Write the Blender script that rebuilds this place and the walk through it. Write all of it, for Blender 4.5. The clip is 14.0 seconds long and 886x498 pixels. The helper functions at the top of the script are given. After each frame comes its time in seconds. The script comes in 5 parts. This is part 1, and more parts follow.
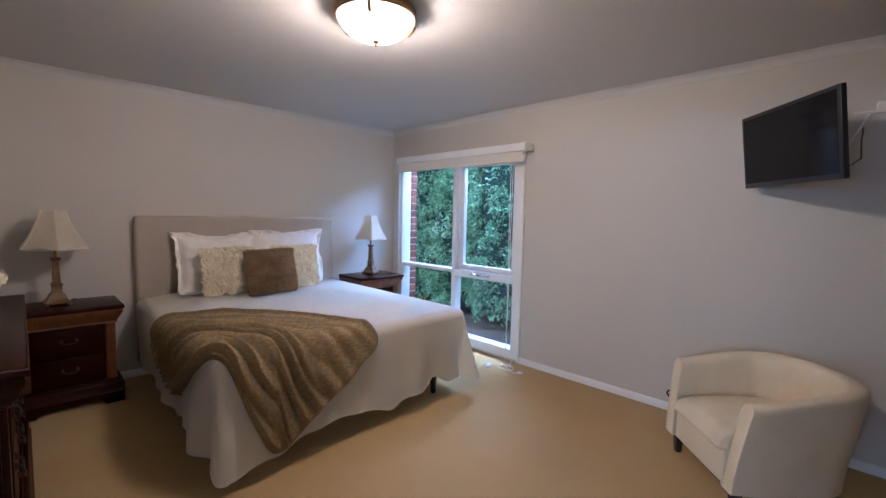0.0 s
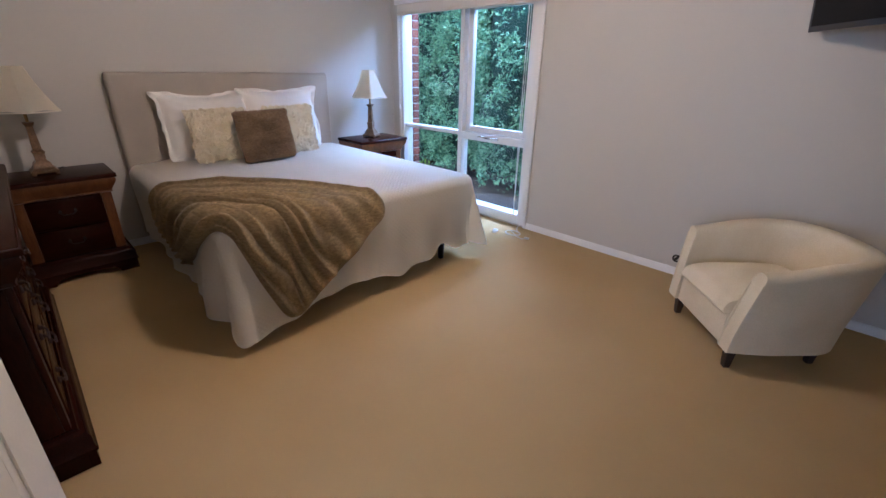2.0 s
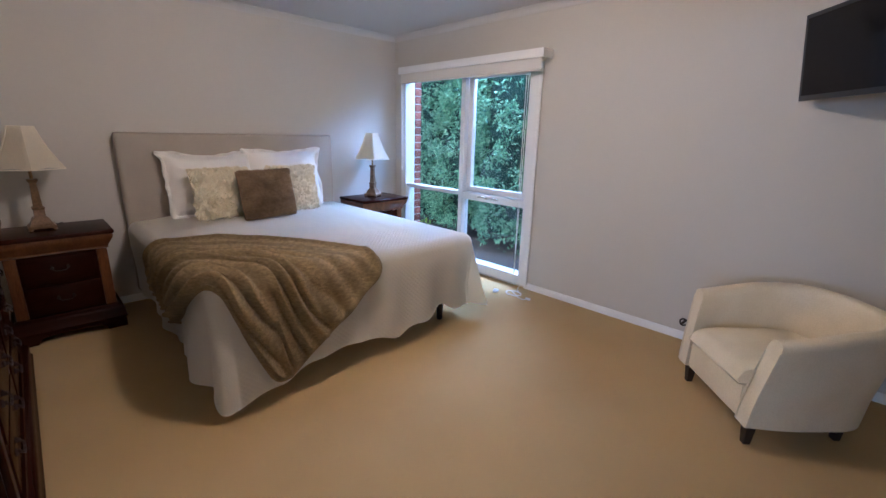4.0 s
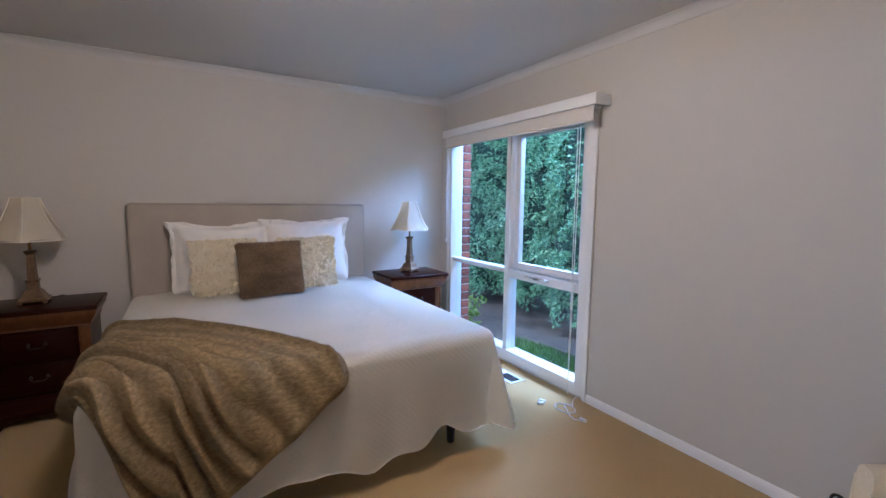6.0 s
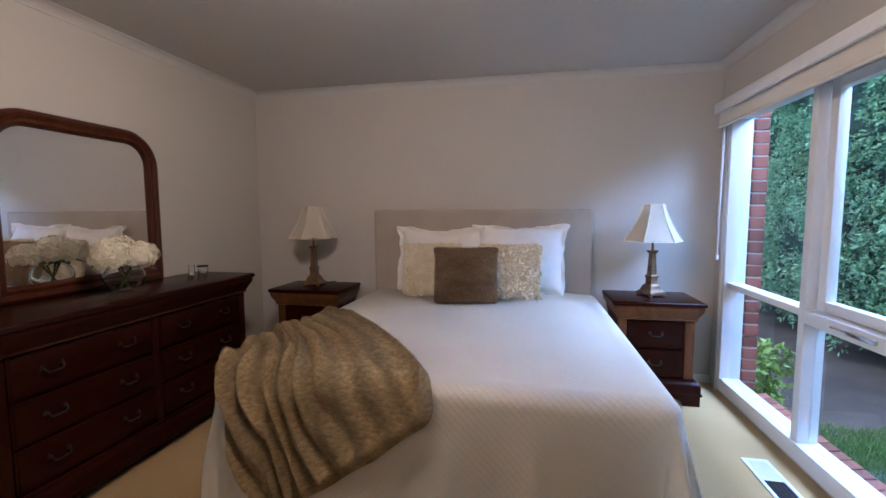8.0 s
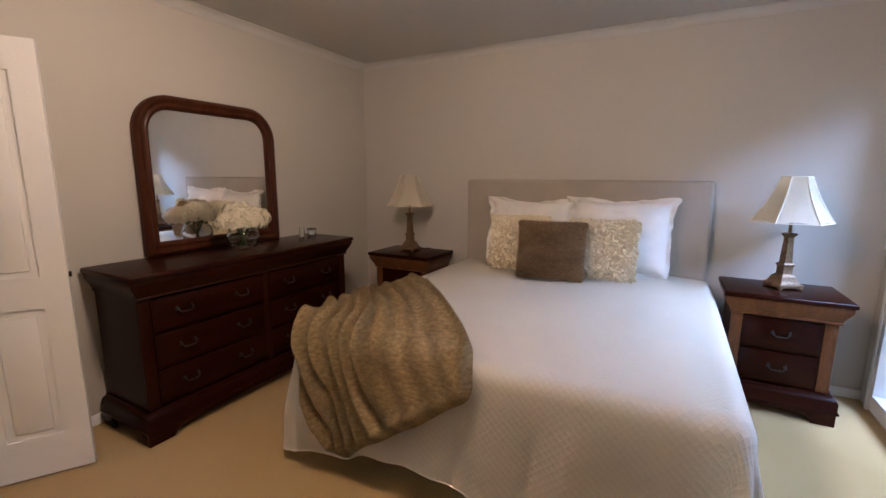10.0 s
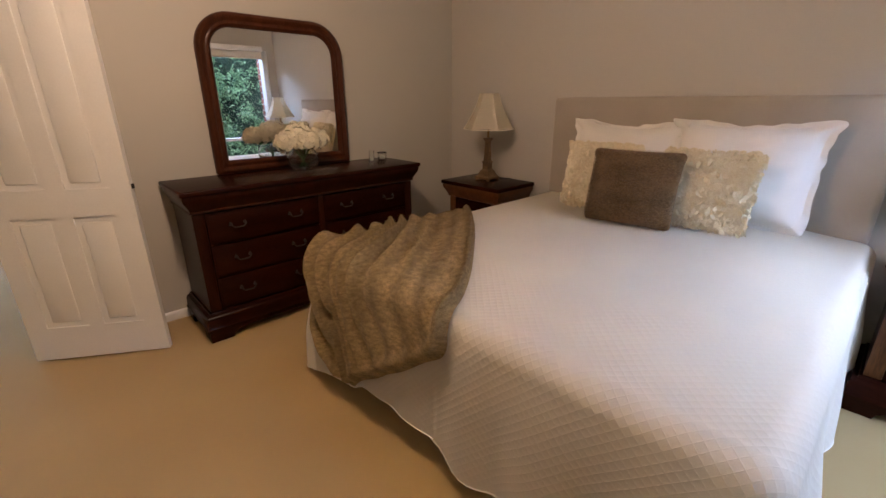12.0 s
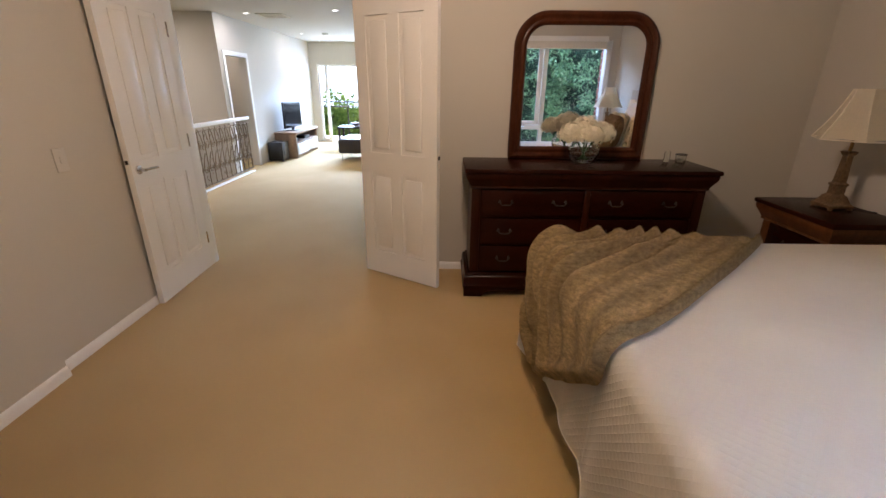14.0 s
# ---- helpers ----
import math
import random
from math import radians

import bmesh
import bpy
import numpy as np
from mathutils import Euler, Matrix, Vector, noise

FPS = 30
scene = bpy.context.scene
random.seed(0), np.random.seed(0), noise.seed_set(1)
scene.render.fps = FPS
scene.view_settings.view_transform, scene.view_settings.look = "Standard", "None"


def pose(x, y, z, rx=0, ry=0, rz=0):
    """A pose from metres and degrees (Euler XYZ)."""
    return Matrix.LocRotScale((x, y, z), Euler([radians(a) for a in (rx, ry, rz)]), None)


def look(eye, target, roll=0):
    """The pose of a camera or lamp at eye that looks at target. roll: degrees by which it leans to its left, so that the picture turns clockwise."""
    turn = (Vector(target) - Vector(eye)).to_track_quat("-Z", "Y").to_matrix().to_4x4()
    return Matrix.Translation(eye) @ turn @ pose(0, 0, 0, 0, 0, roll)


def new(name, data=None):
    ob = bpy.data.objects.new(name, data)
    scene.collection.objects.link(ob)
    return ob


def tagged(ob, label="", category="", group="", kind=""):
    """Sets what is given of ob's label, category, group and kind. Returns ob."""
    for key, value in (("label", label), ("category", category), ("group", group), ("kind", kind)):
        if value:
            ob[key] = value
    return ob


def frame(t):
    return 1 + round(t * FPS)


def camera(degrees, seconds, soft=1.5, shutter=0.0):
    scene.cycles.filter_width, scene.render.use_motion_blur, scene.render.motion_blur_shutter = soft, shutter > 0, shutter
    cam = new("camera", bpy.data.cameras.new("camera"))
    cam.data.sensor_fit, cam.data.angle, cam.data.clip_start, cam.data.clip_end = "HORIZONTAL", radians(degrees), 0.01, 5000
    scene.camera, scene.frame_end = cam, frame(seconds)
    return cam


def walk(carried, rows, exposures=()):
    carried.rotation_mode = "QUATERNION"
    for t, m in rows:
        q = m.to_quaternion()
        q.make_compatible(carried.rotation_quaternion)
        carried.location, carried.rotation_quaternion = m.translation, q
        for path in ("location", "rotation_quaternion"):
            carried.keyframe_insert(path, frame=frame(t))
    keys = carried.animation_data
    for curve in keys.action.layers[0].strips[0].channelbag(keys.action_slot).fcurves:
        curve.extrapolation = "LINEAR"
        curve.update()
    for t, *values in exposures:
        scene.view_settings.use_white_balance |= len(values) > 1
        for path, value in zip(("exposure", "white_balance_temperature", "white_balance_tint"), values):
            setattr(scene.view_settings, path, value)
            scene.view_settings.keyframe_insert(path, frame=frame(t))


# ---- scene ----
LENS = 92.1
cam = camera(LENS, 14.0)
PATH = [
    (0, (-0.769, 0.146, 1.416), (-2.184, 1.55, 1.257), 1.2),
    (0.5, (-0.805, 0.178, 1.42), (-2.218, 1.569, 1.157), 1.0),
    (1, (-0.837, 0.191, 1.418), (-2.225, 1.558, 0.965), 1.0),
    (1.5, (-0.871, 0.21, 1.416), (-2.225, 1.547, 0.799), 1.0),
    (2, (-0.906, 0.218, 1.415), (-2.211, 1.518, 0.637), 0.9),
    (2.5, (-0.914, 0.237, 1.41), (-2.196, 1.513, 0.556), 0.9),
    (3, (-0.925, 0.229, 1.428), (-2.215, 1.527, 0.62), 1.0),
    (3.5, (-0.929, 0.222, 1.418), (-2.253, 1.576, 0.774), 1.2),
    (6, (-1.168, 1.171, 1.393), (-2.869, 2.199, 1.173), 0.6),
    (6.5, (-1.276, 1.409, 1.387), (-3.111, 2.176, 1.173), 0.4),
    (7, (-1.361, 1.645, 1.394), (-3.312, 2.032, 1.183), 0.1),
    (7.5, (-1.443, 1.904, 1.361), (-3.434, 1.896, 1.176), -0.1),
    (8, (-1.484, 2.125, 1.334), (-3.438, 1.731, 1.165), -0.2),
    (8.5, (-1.51, 2.249, 1.346), (-3.383, 1.577, 1.137), 0.0),
    (11, (-1.843, 2.463, 1.394), (-3.493, 1.417, 0.966), -0.3),
    (11.5, (-2.014, 2.538, 1.36), (-3.547, 1.373, 0.818), -0.2),
    (12, (-2.165, 2.658, 1.345), (-3.451, 1.274, 0.686), -0.3),
    (12.5, (-2.301, 2.734, 1.326), (-3.311, 1.163, 0.612), -0.2),
    (13, (-2.401, 2.776, 1.311), (-3.093, 1.038, 0.603), 0.4),
    (13.5, (-2.495, 2.819, 1.364), (-2.831, 0.987, 0.635), 0.2),
    (14, (-2.526, 2.83, 1.382), (-2.516, 0.961, 0.67), 0.6),
]
EXPOSURES = [(0.0, 0.08, 4780, 19), (1.0, 0.08, 4780, 19), (2.5, 0.24, 4850, 19), (3.5, 0.22, 4800, 18), (6.0, 0.05, 4680, 17), (8.0, -0.05, 4980, 20), (8.5, -0.02, 5100, 20), (11.0, 0.02, 6000, 23), (12.5, -0.02, 6300, 23), (14.0, -0.02, 5950, 20)]
walk(cam, [(t, look(eye, target, roll)) for t, eye, target, roll in PATH], EXPOSURES)

# ---- world and light ----
world = bpy.data.worlds.new("world")
scene.world = world
world.use_nodes = True
wn = world.node_tree.nodes
sky = wn.new("ShaderNodeTexSky")
sky.sky_type = "NISHITA"
sky.sun_disc = False
sky.sun_elevation, sky.sun_rotation = radians(58), radians(190)
sky.air_density, sky.dust_density = 1.0, 2.5
wn["Background"].inputs[1].default_value = 0.15
world.node_tree.links.new(sky.outputs[0], wn["Background"].inputs[0])


def lamp(name, kind, m, energy, color, size=1.0, size_y=None, angle=None):
    d = bpy.data.lights.new(name, kind)
    d.energy, d.color = energy, color
    if kind == "AREA":
        d.shape, d.size, d.size_y = "RECTANGLE", size, size_y or size
    if kind == "SUN":
        d.angle = radians(angle)
    if kind == "POINT":
        d.shadow_soft_size = size
    ob = new(name, d)
    ob.matrix_world = m
    return ob


lamp("sun", "SUN", look((0, 0, 20), (2.2, 12.4, 0)), 2.6, (1.0, 0.97, 0.92), angle=14)
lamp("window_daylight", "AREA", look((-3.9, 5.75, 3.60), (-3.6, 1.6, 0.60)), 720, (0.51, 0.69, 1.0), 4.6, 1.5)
lamp("living_daylight", "AREA", look((-0.6, -12.4, 2.80), (-0.6, -4.0, 0.3)), 3800, (0.50, 0.73, 1.0), 4.2, 0.9)
lamp("glazing_daylight", "AREA", look((-0.95, -8.75, 1.60), (-0.95, 3.0, 1.0)), 130, (0.60, 0.79, 1.0), 3.2, 0.40)
lamp("ceiling_bulb", "POINT", pose(-2.59, 1.45, 2.33), 72, (1.0, 0.72, 0.46), 0.09)
# the bulb at (1.7, -5.2) is unseen, added to brighten the side passage
for lx, ly, lw in ((0.45, -4.25, 7), (-0.95, -3.9, 8), (0.45, -6.8, 5), (-0.95, -6.2, 8), (2.0, -2.9, 34), (1.7, -5.2, 8)):
    lamp("downlight_bulb", "AREA", pose(lx, ly, 2.350), lw, (1.0, 0.96, 0.90) if lx < 1.5 else (1.0, 0.86, 0.68), 0.05)

# ---- materials ----
MATS = {}


def surface(name, color, rough=0.6, metal=0.0, vary=0.10, scale=3.0, grain=60.0, bump=0.15, depth=0.003, coat=0.0,
            stretch=(1, 1, 1), sheen=0.0, second=None, spec=0.5):
    """A paint, cloth, wood or stone: base colour with broad stains, fine grain and relief at real size."""
    m = bpy.data.materials.new(name)
    m.use_nodes = True
    nt = m.node_tree
    n, link = nt.nodes, nt.links.new
    b = n["Principled BSDF"]
    b.inputs["Roughness"].default_value = rough
    b.inputs["Metallic"].default_value = metal
    b.inputs["Coat Weight"].default_value = coat
    b.inputs["Coat Roughness"].default_value = 0.12
    b.inputs["Sheen Weight"].default_value = sheen
    b.inputs["Specular IOR Level"].default_value = spec
    tc = n.new("ShaderNodeTexCoord")
    mp = n.new("ShaderNodeMapping")
    mp.inputs["Scale"].default_value = stretch
    link(tc.outputs["Object"], mp.inputs[0])
    broad = n.new("ShaderNodeTexNoise")
    broad.inputs["Scale"].default_value, broad.inputs["Detail"].default_value = scale, 4
    fine = n.new("ShaderNodeTexNoise")
    fine.inputs["Scale"].default_value, fine.inputs["Detail"].default_value = grain, 6
    link(mp.outputs[0], broad.inputs["Vector"])
    link(mp.outputs[0], fine.inputs["Vector"])
    mix = n.new("ShaderNodeMix")
    mix.data_type = "RGBA"
    lo = [c * (1 - vary) for c in color]
    hi = list(second) if second else [min(1, c * (1 + vary)) for c in color]
    mix.inputs[6].default_value, mix.inputs[7].default_value = (*lo, 1), (*hi, 1)
    add = n.new("ShaderNodeMath")
    add.operation = "MULTIPLY_ADD"
    add.inputs[1].default_value = 0.5
    half = n.new("ShaderNodeMath")
    half.operation = "MULTIPLY"
    half.inputs[1].default_value = 0.5
    link(broad.outputs["Fac"], add.inputs[0])
    link(fine.outputs["Fac"], half.inputs[0])
    link(half.outputs[0], add.inputs[2])
    ramp = n.new("ShaderNodeMapRange")
    ramp.inputs[1].default_value, ramp.inputs[2].default_value = 0.35, 0.65
    link(add.outputs[0], ramp.inputs[0])
    link(ramp.outputs[0], mix.inputs[0])
    link(mix.outputs[2], b.inputs["Base Color"])
    if bump:
        bp = n.new("ShaderNodeBump")
        bp.inputs["Strength"].default_value, bp.inputs["Distance"].default_value = bump, depth
        link(fine.outputs["Fac"], bp.inputs["Height"])
        link(bp.outputs[0], b.inputs["Normal"])
    MATS[name] = m
    return m


def quilting(name, color):
    """White matelasse cotton: a lattice of stitched diamonds with finer ribs, in the cloth's own metres."""
    m = surface(name, color, 0.85, vary=0.03, grain=400, bump=0.0, sheen=0.2)
    nt = m.node_tree
    n, link = nt.nodes, nt.links.new
    b = n["Principled BSDF"]
    uv = n.new("ShaderNodeUVMap")
    waves = []
    for turn in (45, -45):
        mp = n.new("ShaderNodeMapping")
        mp.inputs["Rotation"].default_value = (0, 0, radians(turn))
        link(uv.outputs[0], mp.inputs[0])
        w = n.new("ShaderNodeTexWave")
        w.wave_profile = "SIN"
        w.inputs["Scale"].default_value = 14.0
        w.inputs["Distortion"].default_value = 0.25
        link(mp.outputs[0], w.inputs["Vector"])
        pw = n.new("ShaderNodeMath")
        pw.operation = "POWER"
        pw.inputs[1].default_value = 0.22
        link(w.outputs["Fac"], pw.inputs[0])
        waves.append(pw)
    low = n.new("ShaderNodeMath")
    low.operation = "MULTIPLY"
    link(waves[0].outputs[0], low.inputs[0])
    link(waves[1].outputs[0], low.inputs[1])
    sep = n.new("ShaderNodeSeparateXYZ")
    link(uv.outputs[0], sep.inputs[0])
    foot = n.new("ShaderNodeMapRange")
    foot.inputs[1].default_value, foot.inputs[2].default_value = -3.50, -3.42
    link(sep.outputs[0], foot.inputs[0])
    mid = n.new("ShaderNodeMath")
    mid.operation = "SUBTRACT"
    mid.inputs[1].default_value = 1.74
    link(sep.outputs[1], mid.inputs[0])
    away = n.new("ShaderNodeMath")
    away.operation = "ABSOLUTE"
    link(mid.outputs[0], away.inputs[0])
    side = n.new("ShaderNodeMapRange")
    side.inputs[1].default_value, side.inputs[2].default_value = 0.52, 0.58
    link(away.outputs[0], side.inputs[0])
    border = n.new("ShaderNodeMath")
    border.operation = "MAXIMUM"
    link(foot.outputs[0], border.inputs[0])
    link(side.outputs[0], border.inputs[1])
    masked = n.new("ShaderNodeMath")
    masked.operation = "MULTIPLY"
    link(low.outputs[0], masked.inputs[0])
    link(border.outputs[0], masked.inputs[1])
    scrolls = n.new("ShaderNodeTexWave")
    scrolls.wave_type = "RINGS"
    scrolls.inputs["Scale"].default_value, scrolls.inputs["Distortion"].default_value, scrolls.inputs["Detail"].default_value = 3.0, 14.0, 1.0
    scrolls.inputs["Detail Scale"].default_value = 0.8
    link(uv.outputs[0], scrolls.inputs["Vector"])
    inner = n.new("ShaderNodeMath")
    inner.operation = "SUBTRACT"
    inner.inputs[0].default_value = 1.0
    link(border.outputs[0], inner.inputs[1])
    flowers = n.new("ShaderNodeMath")
    flowers.operation = "MULTIPLY"
    link(scrolls.outputs["Fac"], flowers.inputs[0])
    link(inner.outputs[0], flowers.inputs[1])
    both = n.new("ShaderNodeMath")
    both.operation = "MULTIPLY_ADD"
    both.inputs[1].default_value = 0.45
    link(flowers.outputs[0], both.inputs[0])
    link(masked.outputs[0], both.inputs[2])
    low = both
    cloth = n.new("ShaderNodeTexNoise")
    cloth.inputs["Scale"].default_value = 25
    link(uv.outputs[0], cloth.inputs["Vector"])
    total = n.new("ShaderNodeMath")
    total.operation = "MULTIPLY_ADD"
    total.inputs[1].default_value = 0.5
    link(cloth.outputs["Fac"], total.inputs[0])
    link(low.outputs[0], total.inputs[2])
    bp = n.new("ShaderNodeBump")
    bp.inputs["Strength"].default_value, bp.inputs["Distance"].default_value = 0.36, 0.0032
    link(total.outputs[0], bp.inputs["Height"])
    link(bp.outputs[0], b.inputs["Normal"])
    return m


def glass(name, tint=(1, 1, 1), rough=0.0):
    m = bpy.data.materials.new(name)
    m.use_nodes = True
    b = m.node_tree.nodes["Principled BSDF"]
    b.inputs["Base Color"].default_value = (*tint, 1)
    b.inputs["Transmission Weight"].default_value = 1
    b.inputs["Roughness"].default_value = rough
    b.inputs["IOR"].default_value = 1.45
    MATS[name] = m
    return m


def pane_glass(name):
    """Thin window glass: clear, with a mirror gloss that grows towards grazing angles."""
    m = bpy.data.materials.new(name)
    m.use_nodes = True
    n, link = m.node_tree.nodes, m.node_tree.links.new
    clear, gloss, mix, lw, pw, sc = (n.new("ShaderNodeBsdfTransparent"), n.new("ShaderNodeBsdfGlossy"), n.new("ShaderNodeMixShader"), n.new("ShaderNodeLayerWeight"),
                                     n.new("ShaderNodeMath"), n.new("ShaderNodeMath"))
    clear.inputs[0].default_value = (0.96, 0.985, 0.975, 1)
    gloss.inputs["Roughness"].default_value = 0.02
    lw.inputs[0].default_value = 0.5
    pw.operation, sc.operation = "POWER", "MULTIPLY_ADD"
    pw.inputs[1].default_value = 5.0
    sc.inputs[1].default_value, sc.inputs[2].default_value = 0.6, 0.025
    link(lw.outputs["Facing"], pw.inputs[0])
    link(pw.outputs[0], sc.inputs[0])
    link(sc.outputs[0], mix.inputs[0])
    link(clear.outputs[0], mix.inputs[1])
    link(gloss.outputs[0], mix.inputs[2])
    link(mix.outputs[0], n["Material Output"].inputs[0])
    return m


def glow(name, color, strength):
    m = bpy.data.materials.new(name)
    m.use_nodes = True
    b = m.node_tree.nodes["Principled BSDF"]
    b.inputs["Base Color"].default_value = (0.85, 0.82, 0.75, 1)
    b.inputs["Roughness"].default_value = 0.3
    b.inputs["Emission Color"].default_value = (*color, 1)
    b.inputs["Emission Strength"].default_value = strength
    return m


def leafy(name, dark, light, through_leaf=0.0):
    """Foliage: each leaf its own green, a little light through it."""
    m = surface(name, dark, 0.55, vary=0.2, scale=1.2, grain=30, bump=0.2)
    n, link = m.node_tree.nodes, m.node_tree.links.new
    b = n["Principled BSDF"]
    geo = n.new("ShaderNodeNewGeometry")
    mix = n.new("ShaderNodeMix")
    mix.data_type = "RGBA"
    mix.inputs[6].default_value, mix.inputs[7].default_value = (*dark, 1), (*light, 1)
    link(geo.outputs["Random Per Island"], mix.inputs[0])
    link(mix.outputs[2], b.inputs["Base Color"])
    if through_leaf:
        glow_through, blend = n.new("ShaderNodeBsdfTranslucent"), n.new("ShaderNodeMixShader")
        link(mix.outputs[2], glow_through.inputs[0])
        blend.inputs[0].default_value = through_leaf
        link(b.outputs[0], blend.inputs[1])
        link(glow_through.outputs[0], blend.inputs[2])
        link(blend.outputs[0], n["Material Output"].inputs[0])
    return m


def by_piece(m, amount=0.35):
    """Lets each piece of a kind be a little lighter or darker."""
    n, link = m.node_tree.nodes, m.node_tree.links.new
    b = n["Principled BSDF"]
    source = b.inputs["Base Color"].links[0].from_socket
    info = n.new("ShaderNodeObjectInfo")
    rng = n.new("ShaderNodeMapRange")
    rng.inputs[3].default_value, rng.inputs[4].default_value = 1 - amount, 1 + amount
    hsv = n.new("ShaderNodeHueSaturation")
    link(info.outputs["Random"], rng.inputs[0])
    link(rng.outputs[0], hsv.inputs["Value"])
    link(source, hsv.inputs["Color"])
    link(hsv.outputs[0], b.inputs["Base Color"])
    return m


WALL = surface("wall_paint", (0.57, 0.535, 0.47), 0.7, vary=0.02, scale=1.5, grain=220, bump=0.06, depth=0.001)
CEIL = surface("ceiling_paint", (0.59, 0.57, 0.53), 0.85, vary=0.02, scale=1.2, grain=180, bump=0.05, depth=0.001)
GLOSS_WHITE = surface("white_enamel", (0.82, 0.81, 0.78), 0.46, vary=0.03, scale=4, grain=120, bump=0.03, depth=0.001)
CARPET = surface("carpet", (0.50, 0.332, 0.122), 0.95, vary=0.10, scale=0.9, grain=420, bump=0.9, depth=0.006, sheen=0.15, second=(0.61, 0.43, 0.19), spec=0.1)
WOOD = surface("mahogany", (0.017, 0.0035, 0.0017), 0.26, vary=0.15, scale=2.2, grain=26, bump=0.05, depth=0.001, coat=0.05, stretch=(1, 7, 7), second=(0.029, 0.0063, 0.0027), spec=0.10)
WOOD_PALE = surface("mahogany_frame", (0.024, 0.0056, 0.0024), 0.30, vary=0.3, scale=2.5, grain=26, bump=0.05, depth=0.001, coat=0.06, stretch=(7, 7, 1), second=(0.037, 0.0092, 0.0037), spec=0.10)
WOOD_MID = surface("mahogany_light", (0.100, 0.036, 0.0125), 0.30, vary=0.25, scale=2.5, grain=26, bump=0.05, depth=0.001, coat=0.06, stretch=(7, 7, 1), second=(0.190, 0.075, 0.026), spec=0.25)
BRONZE = surface("dark_bronze", (0.020, 0.014, 0.010), 0.55, metal=0.3, vary=0.3, grain=90, bump=0.1)
GILT = surface("antique_bronze_wood", (0.15, 0.092, 0.048), 0.42, metal=0.35, vary=0.4, scale=14, grain=80, bump=0.2, second=(0.25, 0.155, 0.080))
SHADE = surface("pleated_silk", (0.86, 0.79, 0.64), 0.8, vary=0.04, scale=3, grain=160, bump=0.25, depth=0.002, stretch=(1, 1, 0.05))
LINEN = surface("headboard_linen", (0.43, 0.375, 0.30), 0.9, vary=0.08, scale=4, grain=520, bump=0.5, depth=0.002, sheen=0.2)
COTTON = surface("white_cotton", (0.84, 0.80, 0.74), 0.9, vary=0.03, scale=6, grain=260, bump=0.25, depth=0.003, sheen=0.2)
QUILT = quilting("matelasse_quilt", (0.92, 0.865, 0.745))
FUR = surface("brown_faux_fur", (0.36, 0.250, 0.106), 0.9, vary=0.16, scale=40, grain=190, bump=0.9, depth=0.008, sheen=0.12, stretch=(1, 1, 2.5), second=(0.72, 0.54, 0.255))


def fold_toned(m):
    """Lighter and darker bands along the cloth: lit ridges and shaded valleys of the folds, put into the fur's colour.
    """
    n, link = m.node_tree.nodes, m.node_tree.links.new
    b = n["Principled BSDF"]
    source = b.inputs["Base Color"].links[0].from_socket
    uv = n.new("ShaderNodeUVMap")
    w = n.new("ShaderNodeTexWave")
    w.bands_direction = "Y"
    w.inputs["Scale"].default_value, w.inputs["Distortion"].default_value, w.inputs["Detail"].default_value, w.inputs["Detail Scale"].default_value = 2.6, 1.1, 2.0, 1.0
    link(uv.outputs[0], w.inputs["Vector"])
    rng = n.new("ShaderNodeMapRange")
    rng.inputs[3].default_value, rng.inputs[4].default_value = 0.78, 1.14
    hsv = n.new("ShaderNodeHueSaturation")
    link(w.outputs["Fac"], rng.inputs[0])
    link(rng.outputs[0], hsv.inputs["Value"])
    link(source, hsv.inputs["Color"])
    link(hsv.outputs[0], b.inputs["Base Color"])
    return m


# fold highlights and shade are painted over the throw's fur colour
fold_toned(FUR)
FUR_DARK = surface("dark_faux_fur", (0.21, 0.130, 0.060), 0.95, vary=0.35, scale=6, grain=90, bump=1.0, depth=0.012, sheen=0.12, stretch=(0.8, 1, 1.7), second=(0.42, 0.285, 0.150))
PETAL = surface("cream_ribbon_cloth", (0.80, 0.67, 0.42), 0.85, vary=0.10, scale=10, grain=120, bump=0.2, second=(0.88, 0.81, 0.63))
HIDE = surface("cream_leather", (0.73, 0.62, 0.41), 0.42, vary=0.06, scale=5, grain=170, bump=0.25, depth=0.002, second=(0.80, 0.70, 0.51))
DARKWOOD = surface("espresso_wood", (0.028, 0.016, 0.010), 0.4, vary=0.3, grain=60, bump=0.1)
BLACK = surface("black_plastic", (0.012, 0.012, 0.013), 0.35, vary=0.2, grain=200, bump=0.08)
SCREEN = surface("dark_screen", (0.006, 0.006, 0.008), 0.10, vary=0.1, grain=5, bump=0.0, spec=0.16)
CHROME = surface("satin_chrome", (0.62, 0.60, 0.57), 0.25, metal=1.0, vary=0.05, grain=120, bump=0.03)
BRASS = surface("aged_brass", (0.30, 0.19, 0.08), 0.35, metal=0.85, vary=0.25, grain=80, bump=0.1)
PLASTIC = surface("white_plastic", (0.78, 0.78, 0.76), 0.4, vary=0.03, grain=100, bump=0.02)
BLIND = surface("blind_cloth", (0.70, 0.66, 0.58), 0.85, vary=0.03, scale=4, grain=500, bump=0.3, depth=0.001)
BRICK = by_piece(surface("red_brick", (0.24, 0.065, 0.040), 0.88, vary=0.25, scale=14, grain=90, bump=0.6, depth=0.004, second=(0.36, 0.12, 0.075)))
MORTAR = surface("mortar", (0.62, 0.58, 0.52), 0.95, vary=0.12, scale=20, grain=160, bump=0.6)
SOIL = surface("bare_soil", (0.060, 0.047, 0.038), 0.95, vary=0.3, scale=2, grain=50, bump=1.0, depth=0.03, second=(0.115, 0.092, 0.075))
